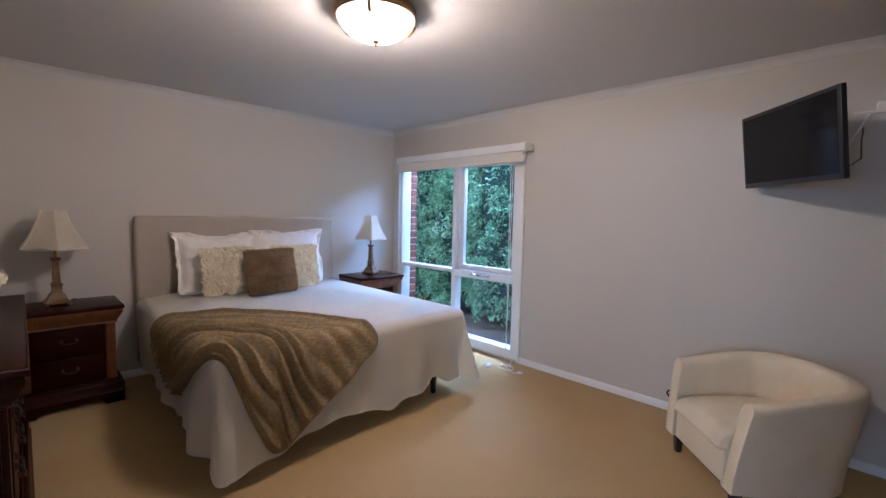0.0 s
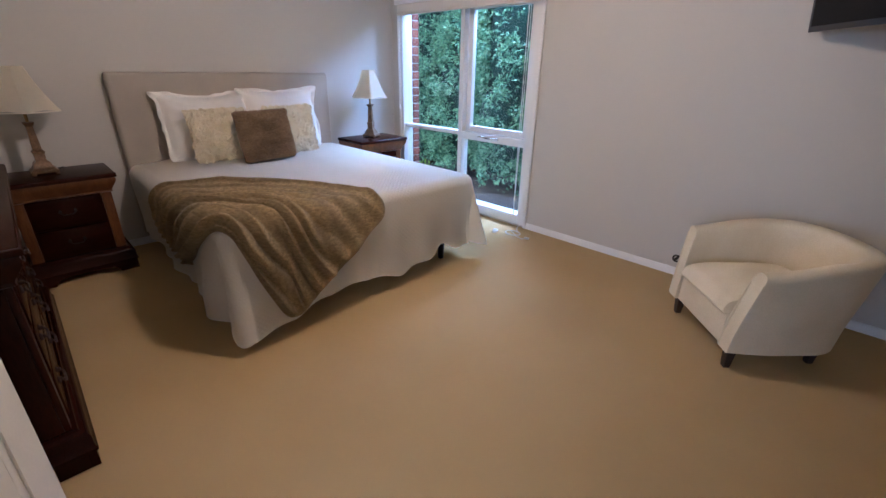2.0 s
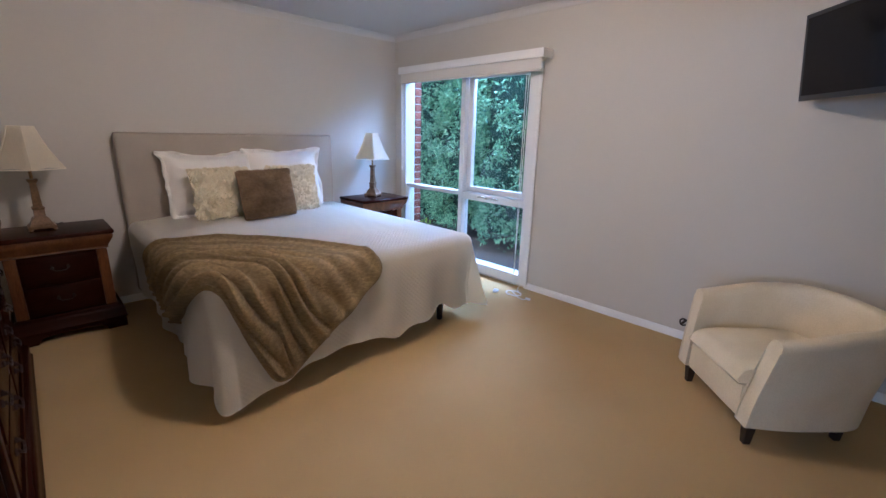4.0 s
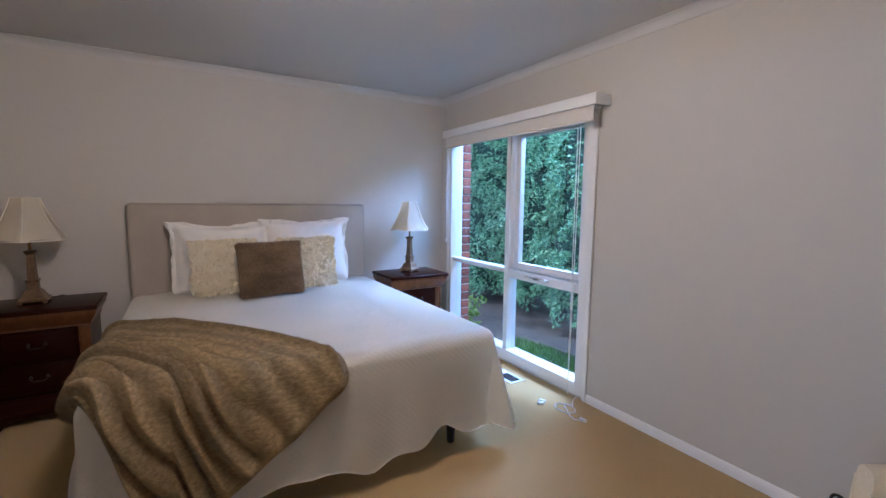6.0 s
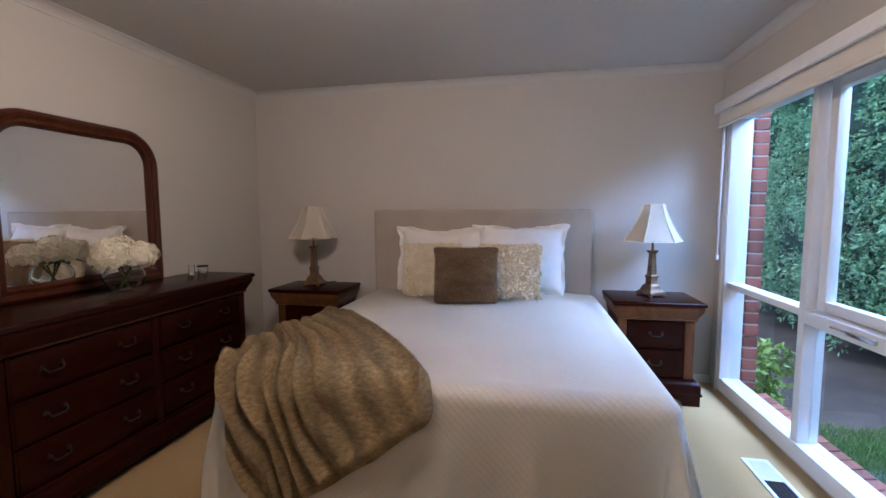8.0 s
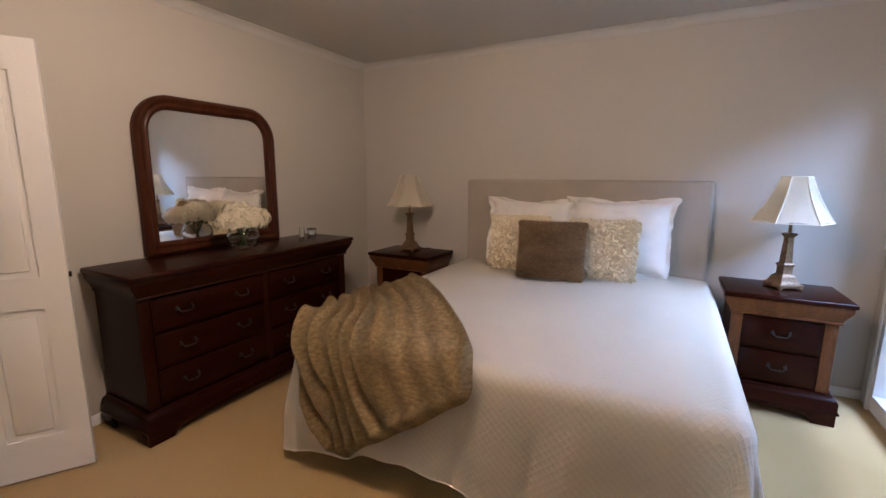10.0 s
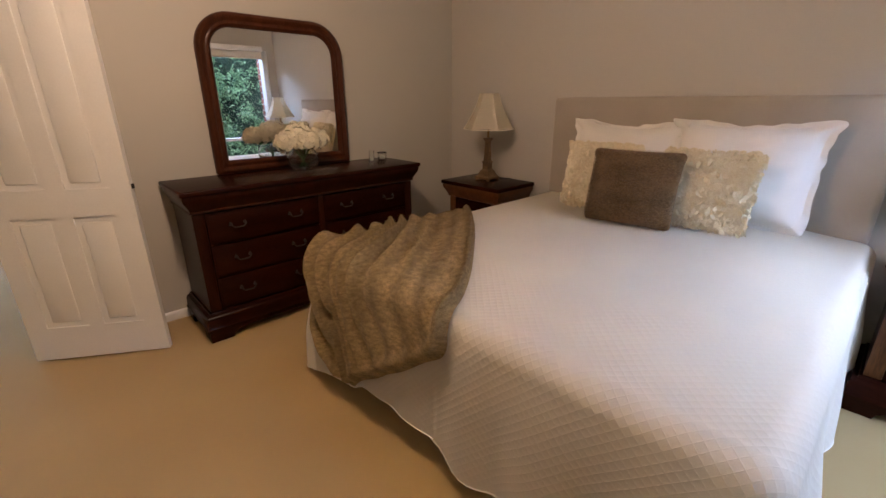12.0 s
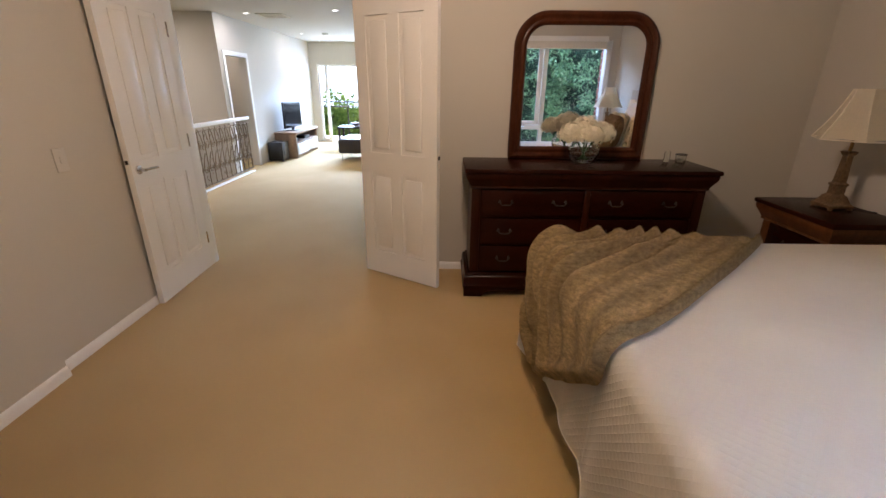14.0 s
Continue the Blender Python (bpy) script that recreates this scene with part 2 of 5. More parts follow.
GRASSM = leafy("grass_blades", (0.05, 0.13, 0.02), (0.13, 0.26, 0.04))
CONIFER = leafy("conifer_sprays", (0.048, 0.145, 0.090), (0.36, 0.58, 0.30))
# near-black green: shade between the sprays, put into the core's colour
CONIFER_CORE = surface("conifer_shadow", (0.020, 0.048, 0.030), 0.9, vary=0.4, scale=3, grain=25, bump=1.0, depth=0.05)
BARK = surface("bark", (0.085, 0.055, 0.038), 0.9, vary=0.3, scale=8, grain=40, bump=0.8, depth=0.01, stretch=(1, 1, 0.3))
BROADLEAF = leafy("garden_leaves", (0.14, 0.25, 0.03), (0.48, 0.60, 0.14), 0.5)
PETAL_WHITE = surface("hydrangea_petal", (0.80, 0.74, 0.56), 0.7, vary=0.08, scale=14, grain=60, bump=0.1)
STEM = surface("green_stem", (0.05, 0.11, 0.025), 0.5, vary=0.3, grain=60)
MIRROR = surface("silvered_glass", (0.90, 0.90, 0.90), 0.0, metal=1.0, vary=0.0, bump=0)
BOWL = glass("clear_glass", (0.97, 0.99, 0.98))
PANE = pane_glass("window_glass")
GREYWOOD = surface("grey_oak", (0.30, 0.20, 0.13), 0.5, vary=0.2, scale=3, grain=30, bump=0.1, stretch=(7, 1, 7))
MIRROR_WOOD = surface("mahogany_mirror", (0.052, 0.0145, 0.0062), 0.28, vary=0.25, scale=2.5, grain=26, bump=0.05, depth=0.001, coat=0.06, stretch=(7, 7, 1), second=(0.090, 0.028, 0.0115), spec=0.2)
BALUSTER_IRON = surface("bronzed_scrollwork", (0.16, 0.115, 0.068), 0.5, metal=0.35, vary=0.35, scale=9, grain=80, bump=0.2, second=(0.27, 0.20, 0.125))
IRON = surface("bronzed_iron", (0.045, 0.034, 0.026), 0.5, metal=0.6, vary=0.3, grain=80, bump=0.2)
UPHOLSTERY = surface("dark_brown_leather", (0.030, 0.022, 0.018), 0.45, vary=0.3, grain=120, bump=0.2)
DECK = surface("deck_boards", (0.30, 0.22, 0.15), 0.7, vary=0.2, grain=30, bump=0.3)

# ---- helpers for building ----


def box(bm, x0, x1, y0, y1, z0, z1, bevel=0.0, seg=2):
    r = bmesh.ops.create_cube(bm, size=1.0)
    vs = r["verts"]
    for v in vs:
        v.co = Vector((x0 + (v.co.x + 0.5) * (x1 - x0), y0 + (v.co.y + 0.5) * (y1 - y0), z0 + (v.co.z + 0.5) * (z1 - z0)))
    if bevel:
        es = list({e for v in vs for e in v.link_edges})
        bmesh.ops.bevel(bm, geom=es, offset=bevel, segments=seg, affect="EDGES", profile=0.5)


def mesh(name, bm, material, smooth=True):
    me = bpy.data.meshes.new(name)
    bm.normal_update()
    bm.to_mesh(me)
    bm.free()
    me.materials.append(material)
    if smooth:
        me.shade_smooth()
        me.set_sharp_from_angle(angle=radians(38))
    return me


def part(name, bm, material, parent=None, label="", smooth=True):
    ob = new(name, mesh(name, bm, material, smooth))
    if parent is not None:
        ob.parent = parent
    if label:
        tagged(ob, label)
    return ob


def thing(name, m, label, category, group="", kind=""):
    ob = new(name)
    ob.empty_display_size = 0.1
    ob.matrix_world = m
    return tagged(ob, label, category, group, kind)


def boxes(*rows, bevel=0.0):
    bm = bmesh.new()
    for r in rows:
        box(bm, *r, bevel=bevel)
    return bm


def block(name, material, parent, *rows, bevel=0.0, label=""):
    return part(name, boxes(*rows, bevel=bevel), material, parent, label)


def structure(name, material, *rows, bevel=0.0, label="", category=""):
    ob = part(name, boxes(*rows, bevel=bevel), material)
    return tagged(ob, label, category, kind="structure")


def lathe(bm, profile, n=24, cx=0.0, cy=0.0, squash=1.0, turn=0.0, close=True):
    """A turned form from (radius, z) pairs."""
    rings = []
    for r, z in profile:
        rings.append([bm.verts.new((cx + r * math.cos(turn + 2 * math.pi * k / n), cy + squash * r * math.sin(turn + 2 * math.pi * k / n), z)) for k in range(n)])
    for a, b in zip(rings, rings[1:]):
        for k in range(n):
            bm.faces.new((a[k], a[(k + 1) % n], b[(k + 1) % n], b[k]))
    if close:
        bm.faces.new(rings[0][::-1])
        bm.faces.new(rings[-1])


def tube(bm, pts, r, n=8, closed=False):
    """A round bar along points."""
    pts = [Vector(p) for p in pts]
    rings = []
    count = len(pts)
    side = None
    for i, p in enumerate(pts):
        a = pts[(i - 1) % count] if closed or i else p
        b = pts[(i + 1) % count] if closed or i < count - 1 else p
        d = (b - a).normalized()
        if side is None:
            side = d.orthogonal().normalized()
        side = (side - d * side.dot(d)).normalized()
        up = d.cross(side)
        rings.append([bm.verts.new(p + r * (math.cos(2 * math.pi * k / n) * side + math.sin(2 * math.pi * k / n) * up)) for k in range(n)])
    pairs = list(zip(rings, rings[1:])) + ([(rings[-1], rings[0])] if closed else [])
    for a, b in pairs:
        for k in range(n):
            bm.faces.new((a[k], a[(k + 1) % n], b[(k + 1) % n], b[k]))
    if not closed:
        bm.faces.new(rings[0][::-1])
        bm.faces.new(rings[-1])


def sheet(bm, nu, nv, f, uv=None):
    """A grid of quads, its points from f(i / nu, j / nv)."""
    vs = [[bm.verts.new(f(i / nu, j / nv)) for j in range(nv + 1)] for i in range(nu + 1)]
    lay = bm.loops.layers.uv.verify() if uv else None
    for i in range(nu):
        for j in range(nv):
            fc = bm.faces.new((vs[i][j], vs[i + 1][j], vs[i + 1][j + 1], vs[i][j + 1]))
            if uv:
                for lp, (a, b) in zip(fc.loops, ((i, j), (i + 1, j), (i + 1, j + 1), (i, j + 1))):
                    lp[lay].uv = uv(a / nu, b / nv)
    return vs


def thick(bm, t):
    bmesh.ops.solidify(bm, geom=bm.faces[:], thickness=t)


def smoothstep(a, b, x):
    t = max(0.0, min(1.0, (x - a) / (b - a)))
    return t * t * (3 - 2 * t)

# ---- the bedroom's shell ----
WX, EX, SY, NY, CZ = -5.09, -0.60, -0.36, 3.53, 2.43      # west, east, south, north faces and ceiling
D0, D1, DH = -1.94, -0.63, 1.95                            # doorway in the south wall
W0, W1, WZ0, WZ1 = -4.94, -3.13, 0.02, 2.04                # window opening

structure("floor", CARPET, (-5.3, 0.87, -9.05, 3.63, -0.30, 0.0), (0.87, 4.2, -9.05, -4.45, -0.30, 0.0), (0.87, 4.2, -0.46, 3.63, -0.30, 0.0), label="tan loop-pile carpet running through all rooms", category="floor")
structure("ceiling", CEIL, (-5.3, 1.6, SY - 0.12, 3.9, CZ, CZ + 0.2), label="white painted plaster ceiling", category="ceiling")
structure("wall_west", WALL, (WX - 0.15, WX, SY - 0.12, 3.65, 0, CZ), label="off-white painted plaster wall behind the bed", category="wall")
structure("wall_north", WALL, (WX, W0 - 0.005, NY, NY + 0.10, 0, CZ), (W1 + 0.005, 1.35, NY, NY + 0.10, 0, CZ), (W0 - 0.005, W1 + 0.005, NY, NY + 0.10, WZ1 + 0.005, CZ), (W0 - 0.005, W1 + 0.005, NY, NY + 0.10, -0.05, WZ0 - 0.004),
          label="off-white painted plaster wall with the window", category="wall")
structure("wall_south", WALL, (WX, D0 - 0.01, SY - 0.10, SY, 0, CZ), (D1 + 0.01, 1.35, SY - 0.10, SY, 0, CZ), (D0 - 0.01, D1 + 0.01, SY - 0.10, SY, DH + 0.01, CZ),
          label="off-white painted plaster wall with double doorway", category="wall")
structure("wall_east", WALL, (EX, EX + 0.10, SY, 1.06, 0, CZ), (EX - 0.04, EX + 0.10, 1.06, 1.46, 0, CZ), (EX + 0.10, 1.25, 1.36, 1.46, 0, CZ), (1.25, 1.35, 1.46, NY, 0, CZ),
          label="off-white painted plaster wall with a short pier", category="wall")


def moulding(name, material, pts, profile, label, category):
    """A length of moulding: a profile (out from the wall, height) run between points, mitred square."""
    bm = bmesh.new()
    for (ax, ay), (bx, by) in zip(pts, pts[1:]):
        d = Vector((bx - ax, by - ay, 0)).normalized()
        out = Vector((-d.y, d.x, 0))
        rows = []
        for p in ((ax, ay), (bx, by)):
            rows.append([bm.verts.new(Vector((p[0], p[1], 0)) + out * o + Vector((0, 0, z))) for o, z in profile])
        for k in range(len(profile) - 1):
            bm.faces.new((rows[0][k], rows[1][k], rows[1][k + 1], rows[0][k + 1]))
    ob = part(name, bm, material)
    return tagged(ob, label, category, kind="structure")


SKIRT = [(0.0, 0.0), (0.013, 0.0), (0.013, 0.036), (0.010, 0.043), (0.008, 0.051), (0.003, 0.057), (0.0, 0.059)]
COVE = [(0.0, CZ - 0.055), (0.005, CZ - 0.055), (0.006, CZ - 0.046), (0.012, CZ - 0.033), (0.022, CZ - 0.020), (0.036, CZ - 0.010), (0.048, CZ - 0.006), (0.050, CZ - 0.001)]
moulding("baseboard", GLOSS_WHITE, [(1.25, NY), (W1 + 0.03, NY)], SKIRT, "white painted timber skirting board", "skirting")
moulding("baseboard", GLOSS_WHITE, [(WX, NY), (WX, SY), (D0 - 0.06, SY)], SKIRT, "white painted timber skirting board", "skirting")
moulding("baseboard", GLOSS_WHITE, [(EX, SY), (EX, 1.06), (EX - 0.04, 1.06), (EX - 0.04, 1.46), (1.25, 1.46), (1.25, NY)], SKIRT, "white painted timber skirting board", "skirting")
moulding("cornice", CEIL, [(1.25, NY), (WX, NY), (WX, SY), (EX, SY), (EX, 1.46), (1.25, 1.46), (1.25, NY)], COVE, "white plaster cove cornice", "cornice")

# ---- the window ----
win = thing("window_1", pose(0, 0, 0), "white framed window with a winding sash, ajar", "window", kind="structure")
block("frame", GLOSS_WHITE, win,
      (W0, W0 + 0.045, NY - 0.012, NY + 0.125, WZ0, WZ1), (W1 - 0.075, W1, NY - 0.012, NY + 0.115, WZ0, WZ1),
      (W0 + 0.045, W1 - 0.075, NY - 0.012, NY + 0.115, WZ0, WZ0 + 0.09), (W0 + 0.045, W1 - 0.075, NY, NY + 0.115, WZ1 - 0.06, WZ1), bevel=0.003)
block("architrave", GLOSS_WHITE, win, (W1, W1 + 0.03, NY - 0.018, NY - 0.001, 0.0, WZ1), (W0 - 0.03, W0, NY - 0.018, NY - 0.001, 0.0, WZ1), bevel=0.003)
block("mullion", GLOSS_WHITE, win, (-4.040, -3.985, NY, NY + 0.10, WZ0 + 0.09, WZ1 - 0.06), bevel=0.004)
block("transom", GLOSS_WHITE, win, (W0 + 0.045, -4.040, NY + 0.005, NY + 0.10, 0.785, 0.825), bevel=0.004)
block("transom", GLOSS_WHITE, win, (-3.985, W1 - 0.075, NY - 0.004, NY + 0.10, 0.755, 0.825), bevel=0.004)
sash = block("sash", GLOSS_WHITE, win,
             (-3.975, -3.915, NY + 0.045, NY + 0.095, 0.832, WZ1 - 0.065), (-3.265, -3.210, NY + 0.045, NY + 0.095, 0.832, WZ1 - 0.065),
             (-3.915, -3.265, NY + 0.045, NY + 0.095, 0.832, 0.885), (-3.915, -3.265, NY + 0.045, NY + 0.095, WZ1 - 0.115, WZ1 - 0.065), bevel=0.004)
winder = bmesh.new()
box(winder, -3.66, -3.50, NY - 0.022, NY - 0.004, 0.785, 0.805, 0.004)
tube(winder, [(-3.66, NY - 0.02, 0.80), (-3.70, NY - 0.035, 0.805), (-3.74, NY - 0.03, 0.80)], 0.006)
part("winder", winder, CHROME, win, "chrome window winder")
for nm, x0, x1, z0, z1, dy in (("pane", W0 + 0.045, -4.040, 0.825, WZ1 - 0.06, 0.055), ("pane", W0 + 0.045, -4.040, WZ0 + 0.09, 0.785, 0.055),
                               ("pane", -3.985, W1 - 0.075, WZ0 + 0.09, 0.755, 0.055), ("pane", -3.915, -3.265, 0.885, WZ1 - 0.115, 0.07)):
    p = block(nm, PANE, win, (x0, x1, NY + dy, NY + dy + 0.004, z0, z1))
    p.visible_shadow = False

pelmet = thing("roller_blind", pose(0, 0, 0), "cream roller blind rolled up under a white pelmet", "blind")
block("pelmet", GLOSS_WHITE, pelmet, (-4.86, -3.02, NY - 0.145, NY - 0.125, 2.012, 2.080), (-4.86, -3.02, NY - 0.125, NY - 0.001, 2.066, 2.080), (-3.035, -3.02, NY - 0.125, NY - 0.001, 2.012, 2.066), bevel=0.002)
roll = bmesh.new()
tube(roll, [(-4.83, NY - 0.07, 2.025), (-3.06, NY - 0.07, 2.025)], 0.035, 16)
part("roll", roll, BLIND, pelmet)
block("cloth", BLIND, pelmet, (-4.85, -3.06, NY - 0.112, NY - 0.109, 1.925, 2.05))
hem = bmesh.new()
tube(hem, [(-4.855, NY - 0.11, 1.922), (-3.05, NY - 0.11, 1.922)], 0.010, 10)
part("bottom_bar", hem, BLIND, pelmet)
for x, zb in ((-4.90, 1.03), (-3.215, 0.03)):
    bm = bmesh.new()
    for dx in (-0.012, 0.012):
        tube(bm, [(x + dx, NY - 0.06, 2.0), (x + dx * 0.7, NY - 0.062, (2 + zb) / 2), (x, NY - 0.065, zb)], 0.0032, 6)
    part("cord", bm, PLASTIC, pelmet)
bm = bmesh.new()
lathe(bm, [(0.004, 0.985), (0.010, 0.99), (0.009, 1.02), (0.003, 1.035)], 10, -4.90, NY - 0.065)
part("cord_weight", bm, PLASTIC, pelmet)

# ---- doors ----


def door_leaf(name, m, width, label, lever):
    """A moulded four-panel leaf, hinge at the local origin, running along +x, its faces at y = 0 and y = -0.035."""
    d = thing(name, m, label, "door", kind="structure")
    H, T = DH - 0.02, 0.035
    bm = bmesh.new()
    s, r = 0.095, 0.075
    mid = width / 2
    cols = ((s, mid - r / 2), (mid + r / 2, width - s))
    rows = ((0.20, 0.80), (0.94, H - 0.13))
    box(bm, 0, width, -T + 0.008, -0.008, 0.012, H)
    for y0, y1 in ((-T, -T + 0.0081), (-0.0081, 0)):
        box(bm, 0, s, y0, y1, 0.012, H)
        box(bm, width - s, width, y0, y1, 0.012, H)
        box(bm, mid - r / 2, mid + r / 2, y0, y1, 0.012, H)
        for x0, x1 in cols:
            box(bm, x0, x1, y0, y1, 0.012, rows[0][0])
            box(bm, x0, x1, y0, y1, rows[0][1], rows[1][0])
            box(bm, x0, x1, y0, y1, rows[1][1], H)
    part("leaf", bm, GLOSS_WHITE, d, smooth=False)
    for x0, x1 in cols:
        for z0, z1 in rows:
            for y0, y1 in ((-T + 0.0015, -T + 0.009), (-0.009, -0.0015)):
                block("panel", GLOSS_WHITE, d, (x0 + 0.030, x1 - 0.030, y0, y1, z0 + 0.030, z1 - 0.030), bevel=0.006)
    if lever:
        bm = bmesh.new()
        for y, sg in ((0.0, 1), (-T, -1)):
            lathe_pts = [(0.026, 0.0), (0.026, 0.008), (0.010, 0.010), (0.010, 0.045)]
            b2 = bmesh.new()
            lathe(b2, lathe_pts, 16)
            bmesh.ops.rotate(b2, verts=b2.verts, cent=(0, 0, 0), matrix=Matrix.Rotation(radians(-90 * sg), 3, "X"))
            bmesh.ops.translate(b2, verts=b2.verts, vec=(width - 0.06, y, 0.89))
            tmp = bpy.data.meshes.new("tmp")
            b2.to_mesh(tmp)
            b2.free()
            bm.from_mesh(tmp)
            bpy.data.meshes.remove(tmp)
            tube(bm, [(width - 0.06, y + sg * 0.042, 0.89), (width - 0.10, y + sg * 0.048, 0.892), (width - 0.175, y + sg * 0.045, 0.888)], 0.008, 8)
        part("door_handle", bm, CHROME, d, "satin chrome lever handle")
    bm = bmesh.new()
    box(bm, width, width + 0.010, -T * 0.5 - 0.008, -T * 0.5 + 0.008, 0.93, 0.955, 0.003)
    part("latch", bm, BRONZE, d)
    bm = bmesh.new()
    for z in (0.25, 1.0, 1.72):
        tube(bm, [(-0.004, 0.004, z - 0.045), (-0.004, 0.004, z + 0.045)], 0.006, 8)
    part("hinge", bm, CHROME, d)
    return d


# the west leaf stands open at about 148 degrees from shut, the east leaf back against the side wall
door_leaf("door_1", pose(D0 + 0.015, SY + 0.02, 0, 0, 0, 148.5), 0.655, "white moulded four-panel door leaf, standing open", False)
door_leaf("door_2", pose(D1 - 0.012, SY + 0.02, 0, 0, 0, 91.8), 0.655, "white moulded four-panel door leaf with lever, open", True)
structure("door_frame", GLOSS_WHITE, (D0 - 0.055, D0, SY - 0.115, SY + 0.015, 0, DH + 0.055), (D1, D1 + 0.03, SY - 0.115, SY + 0.012, 0, DH + 0.055), (D0, D1, SY - 0.115, SY + 0.015, DH, DH + 0.055),
          bevel=0.003, label="white painted timber door frame", category="door frame")

# ---- the bed ----
UH, UF, V0, V1, ZT = -4.99, -3.09, 0.87, 2.595, 0.680


def drape(u, v, lift=0.0):
    """Where cloth laid flat on the bed at (u, v) comes to hang: over the edges, flaring at the foot's corners, resting on the floor."""
    cu, cv = min(u, UF), min(max(v, V0), V1)
    du, dv = u - cu, v - cv
    d = math.hypot(du, dv)
    crown = 0.022 * smoothstep(0, 0.35, min(cv - V0, V1 - cv)) * smoothstep(0, 0.35, UF - cu)
    wrinkle = 0.006 * noise.noise(Vector((cu * 2.2, cv * 2.2, 3.1)))
    if d < 1e-6:
        return Vector((u, v, ZT + crown + wrinkle + lift))
    n = Vector((du / d, dv / d, 0))
    R = 0.075
    arc = R * math.pi / 2
    corner = 2 * abs(n.x * n.y)
    if d < arc:
        a = d / R
        out, down = R * math.sin(a), R * (1 - math.cos(a))
    else:
        a = math.pi / 2
        flare = (0.02 + 0.03 * abs(n.x) if v < 1.7 else 0.05 + 0.02 * abs(n.x)) + (0.05 if v < 1.7 else 0.25) * corner ** 1.5
        out, down = R + flare * (d - arc), R + (d - arc) * math.sqrt(1 - flare * flare)
        th = math.atan2(abs(n.y), abs(n.x))
        wave = lambda s: 0.020 * math.sin(s * 9.0 + 1.1) + 0.014 * math.sin(s * 21 + 0.4) + 0.03 * noise.noise(Vector((s * 3, 0, d)))
        k = smoothstep(0.0, math.pi / 2, th)
        ripple = wave(cv) * (1 - k) + wave(cu) * k
        if v < 1.7:
            # one broad rounded lobe on the foot's side of the corner, a hollow, and a second lobe round on the long side
            ripple += 0.055 * math.exp(-((th - 0.35) / 0.55) ** 2) * math.exp(-(max(0, cv - V0 - 0.12) / 0.13) ** 2) - 0.095 * math.exp(-((th - 1.45) / 0.11) ** 2)
            ripple += 0.060 * math.exp(-((th - 1.57) / 0.25) ** 2) * math.exp(-((UF - 0.14 - cu) / 0.15) ** 2)
        elif corner > 0.1:
            ripple += 0.042 * corner * math.sin(th * 11.0 + 2.0)
        out += smoothstep(arc, 0.5, d) * ripple
    z = ZT - down
    if z < 0.02:
        out += (0.02 - z) * 0.8
        z = 0.02 + 0.004 * math.sin(30 * out)
    p = Vector((cu, cv, 0)) + n * out
    return Vector((p.x, p.y, z)) + lift * (n * math.sin(a) + Vector((0, 0, math.cos(a))))


def hem_reach(u, v):
    """Shortens the cloth's square corners into rounded ones."""
    cu, cv = min(u, UF), min(max(v, V0), V1)
    du, dv = u - cu, v - cv
    d = math.hypot(du, dv)
    if d < 1e-6:
        return u, v
    th = math.atan2(abs(dv), abs(du))
    square = 1 / max(math.cos(th), math.sin(th))
    south = v < 1.7
    full = 1.0 + (0.07 if south else 0.09) * math.sin(2 * th) ** 2
    wave = lambda s: 0.05 * math.sin(s * 4.3 + 0.5) + 0.02 * math.sin(s * 11)
    k = smoothstep(0.0, math.pi / 2, th)
    full *= 1 + wave(cv) * (1 - k) + wave(cu) * k
    if south:
        full *= 1 + 0.15 * math.exp(-(th / 0.9) ** 2) * math.exp(-(max(0, cv - V0 - 0.24) / 0.10) ** 2)
    full *= 1 - (0.05 * math.exp(-((th - 0.95) / 0.30) ** 2) if south else 0)
    if th < 0.1:
        full *= 1 + 0.014 * math.sin(cv * 24) - 0.09 * math.exp(-((cv - 1.55) / 0.30) ** 2) - 0.10 * math.exp(-((cv - 2.30) / 0.10) ** 2) + 0.05 * smoothstep(2.42, 2.56, cv)
    k = full / square
    return cu + du * k, cv + dv * k


bed = thing("bed", pose(0, 0, 0), "king bed with a fabric headboard on a dark base", "bed")
bm = bmesh.new()
box(bm, -5.085, -4.995, 0.805, 2.625, 0.10, 1.360, 0.030, 5)
part("headboard", bm, LINEN, bed, "taupe linen upholstered headboard")
for y in (1.25, 1.71, 2.17):
    bm = bmesh.new()
    bmesh.ops.create_uvsphere(bm, u_segments=12, v_segments=8, radius=0.014)
    bmesh.ops.scale(bm, vec=(0.5, 1, 1), verts=bm.verts)
    bmesh.ops.translate(bm, vec=(-5.003, y, 1.22), verts=bm.verts)
    part("button", bm, LINEN, bed)
block("base", surface("bed_base_cloth", (0.03, 0.026, 0.022), 0.9, grain=300, bump=0.3), bed, (-4.99, -3.10, 0.90, 2.54, 0.15, 0.36), bevel=0.01)
block("mattress", COTTON, bed, (-4.99, -3.08, 0.89, 2.55, 0.362, 0.64), bevel=0.04)
for x in (-4.9, -4.0, -3.16):
    for y in (0.99, 2.44):
        bm = bmesh.new()
        lathe(bm, [(0.020, 0.0), (0.024, 0.01), (0.024, 0.05), (0.030, 0.15)], 12, x, y)
        part("leg", bm, BLACK, bed)

DROP = 0.60
bm = bmesh.new()


def quilt_at(i, j):
    return hem_reach(UH + i * (UF + DROP - UH), V0 - DROP + j * (V1 - V0 + 2 * DROP))


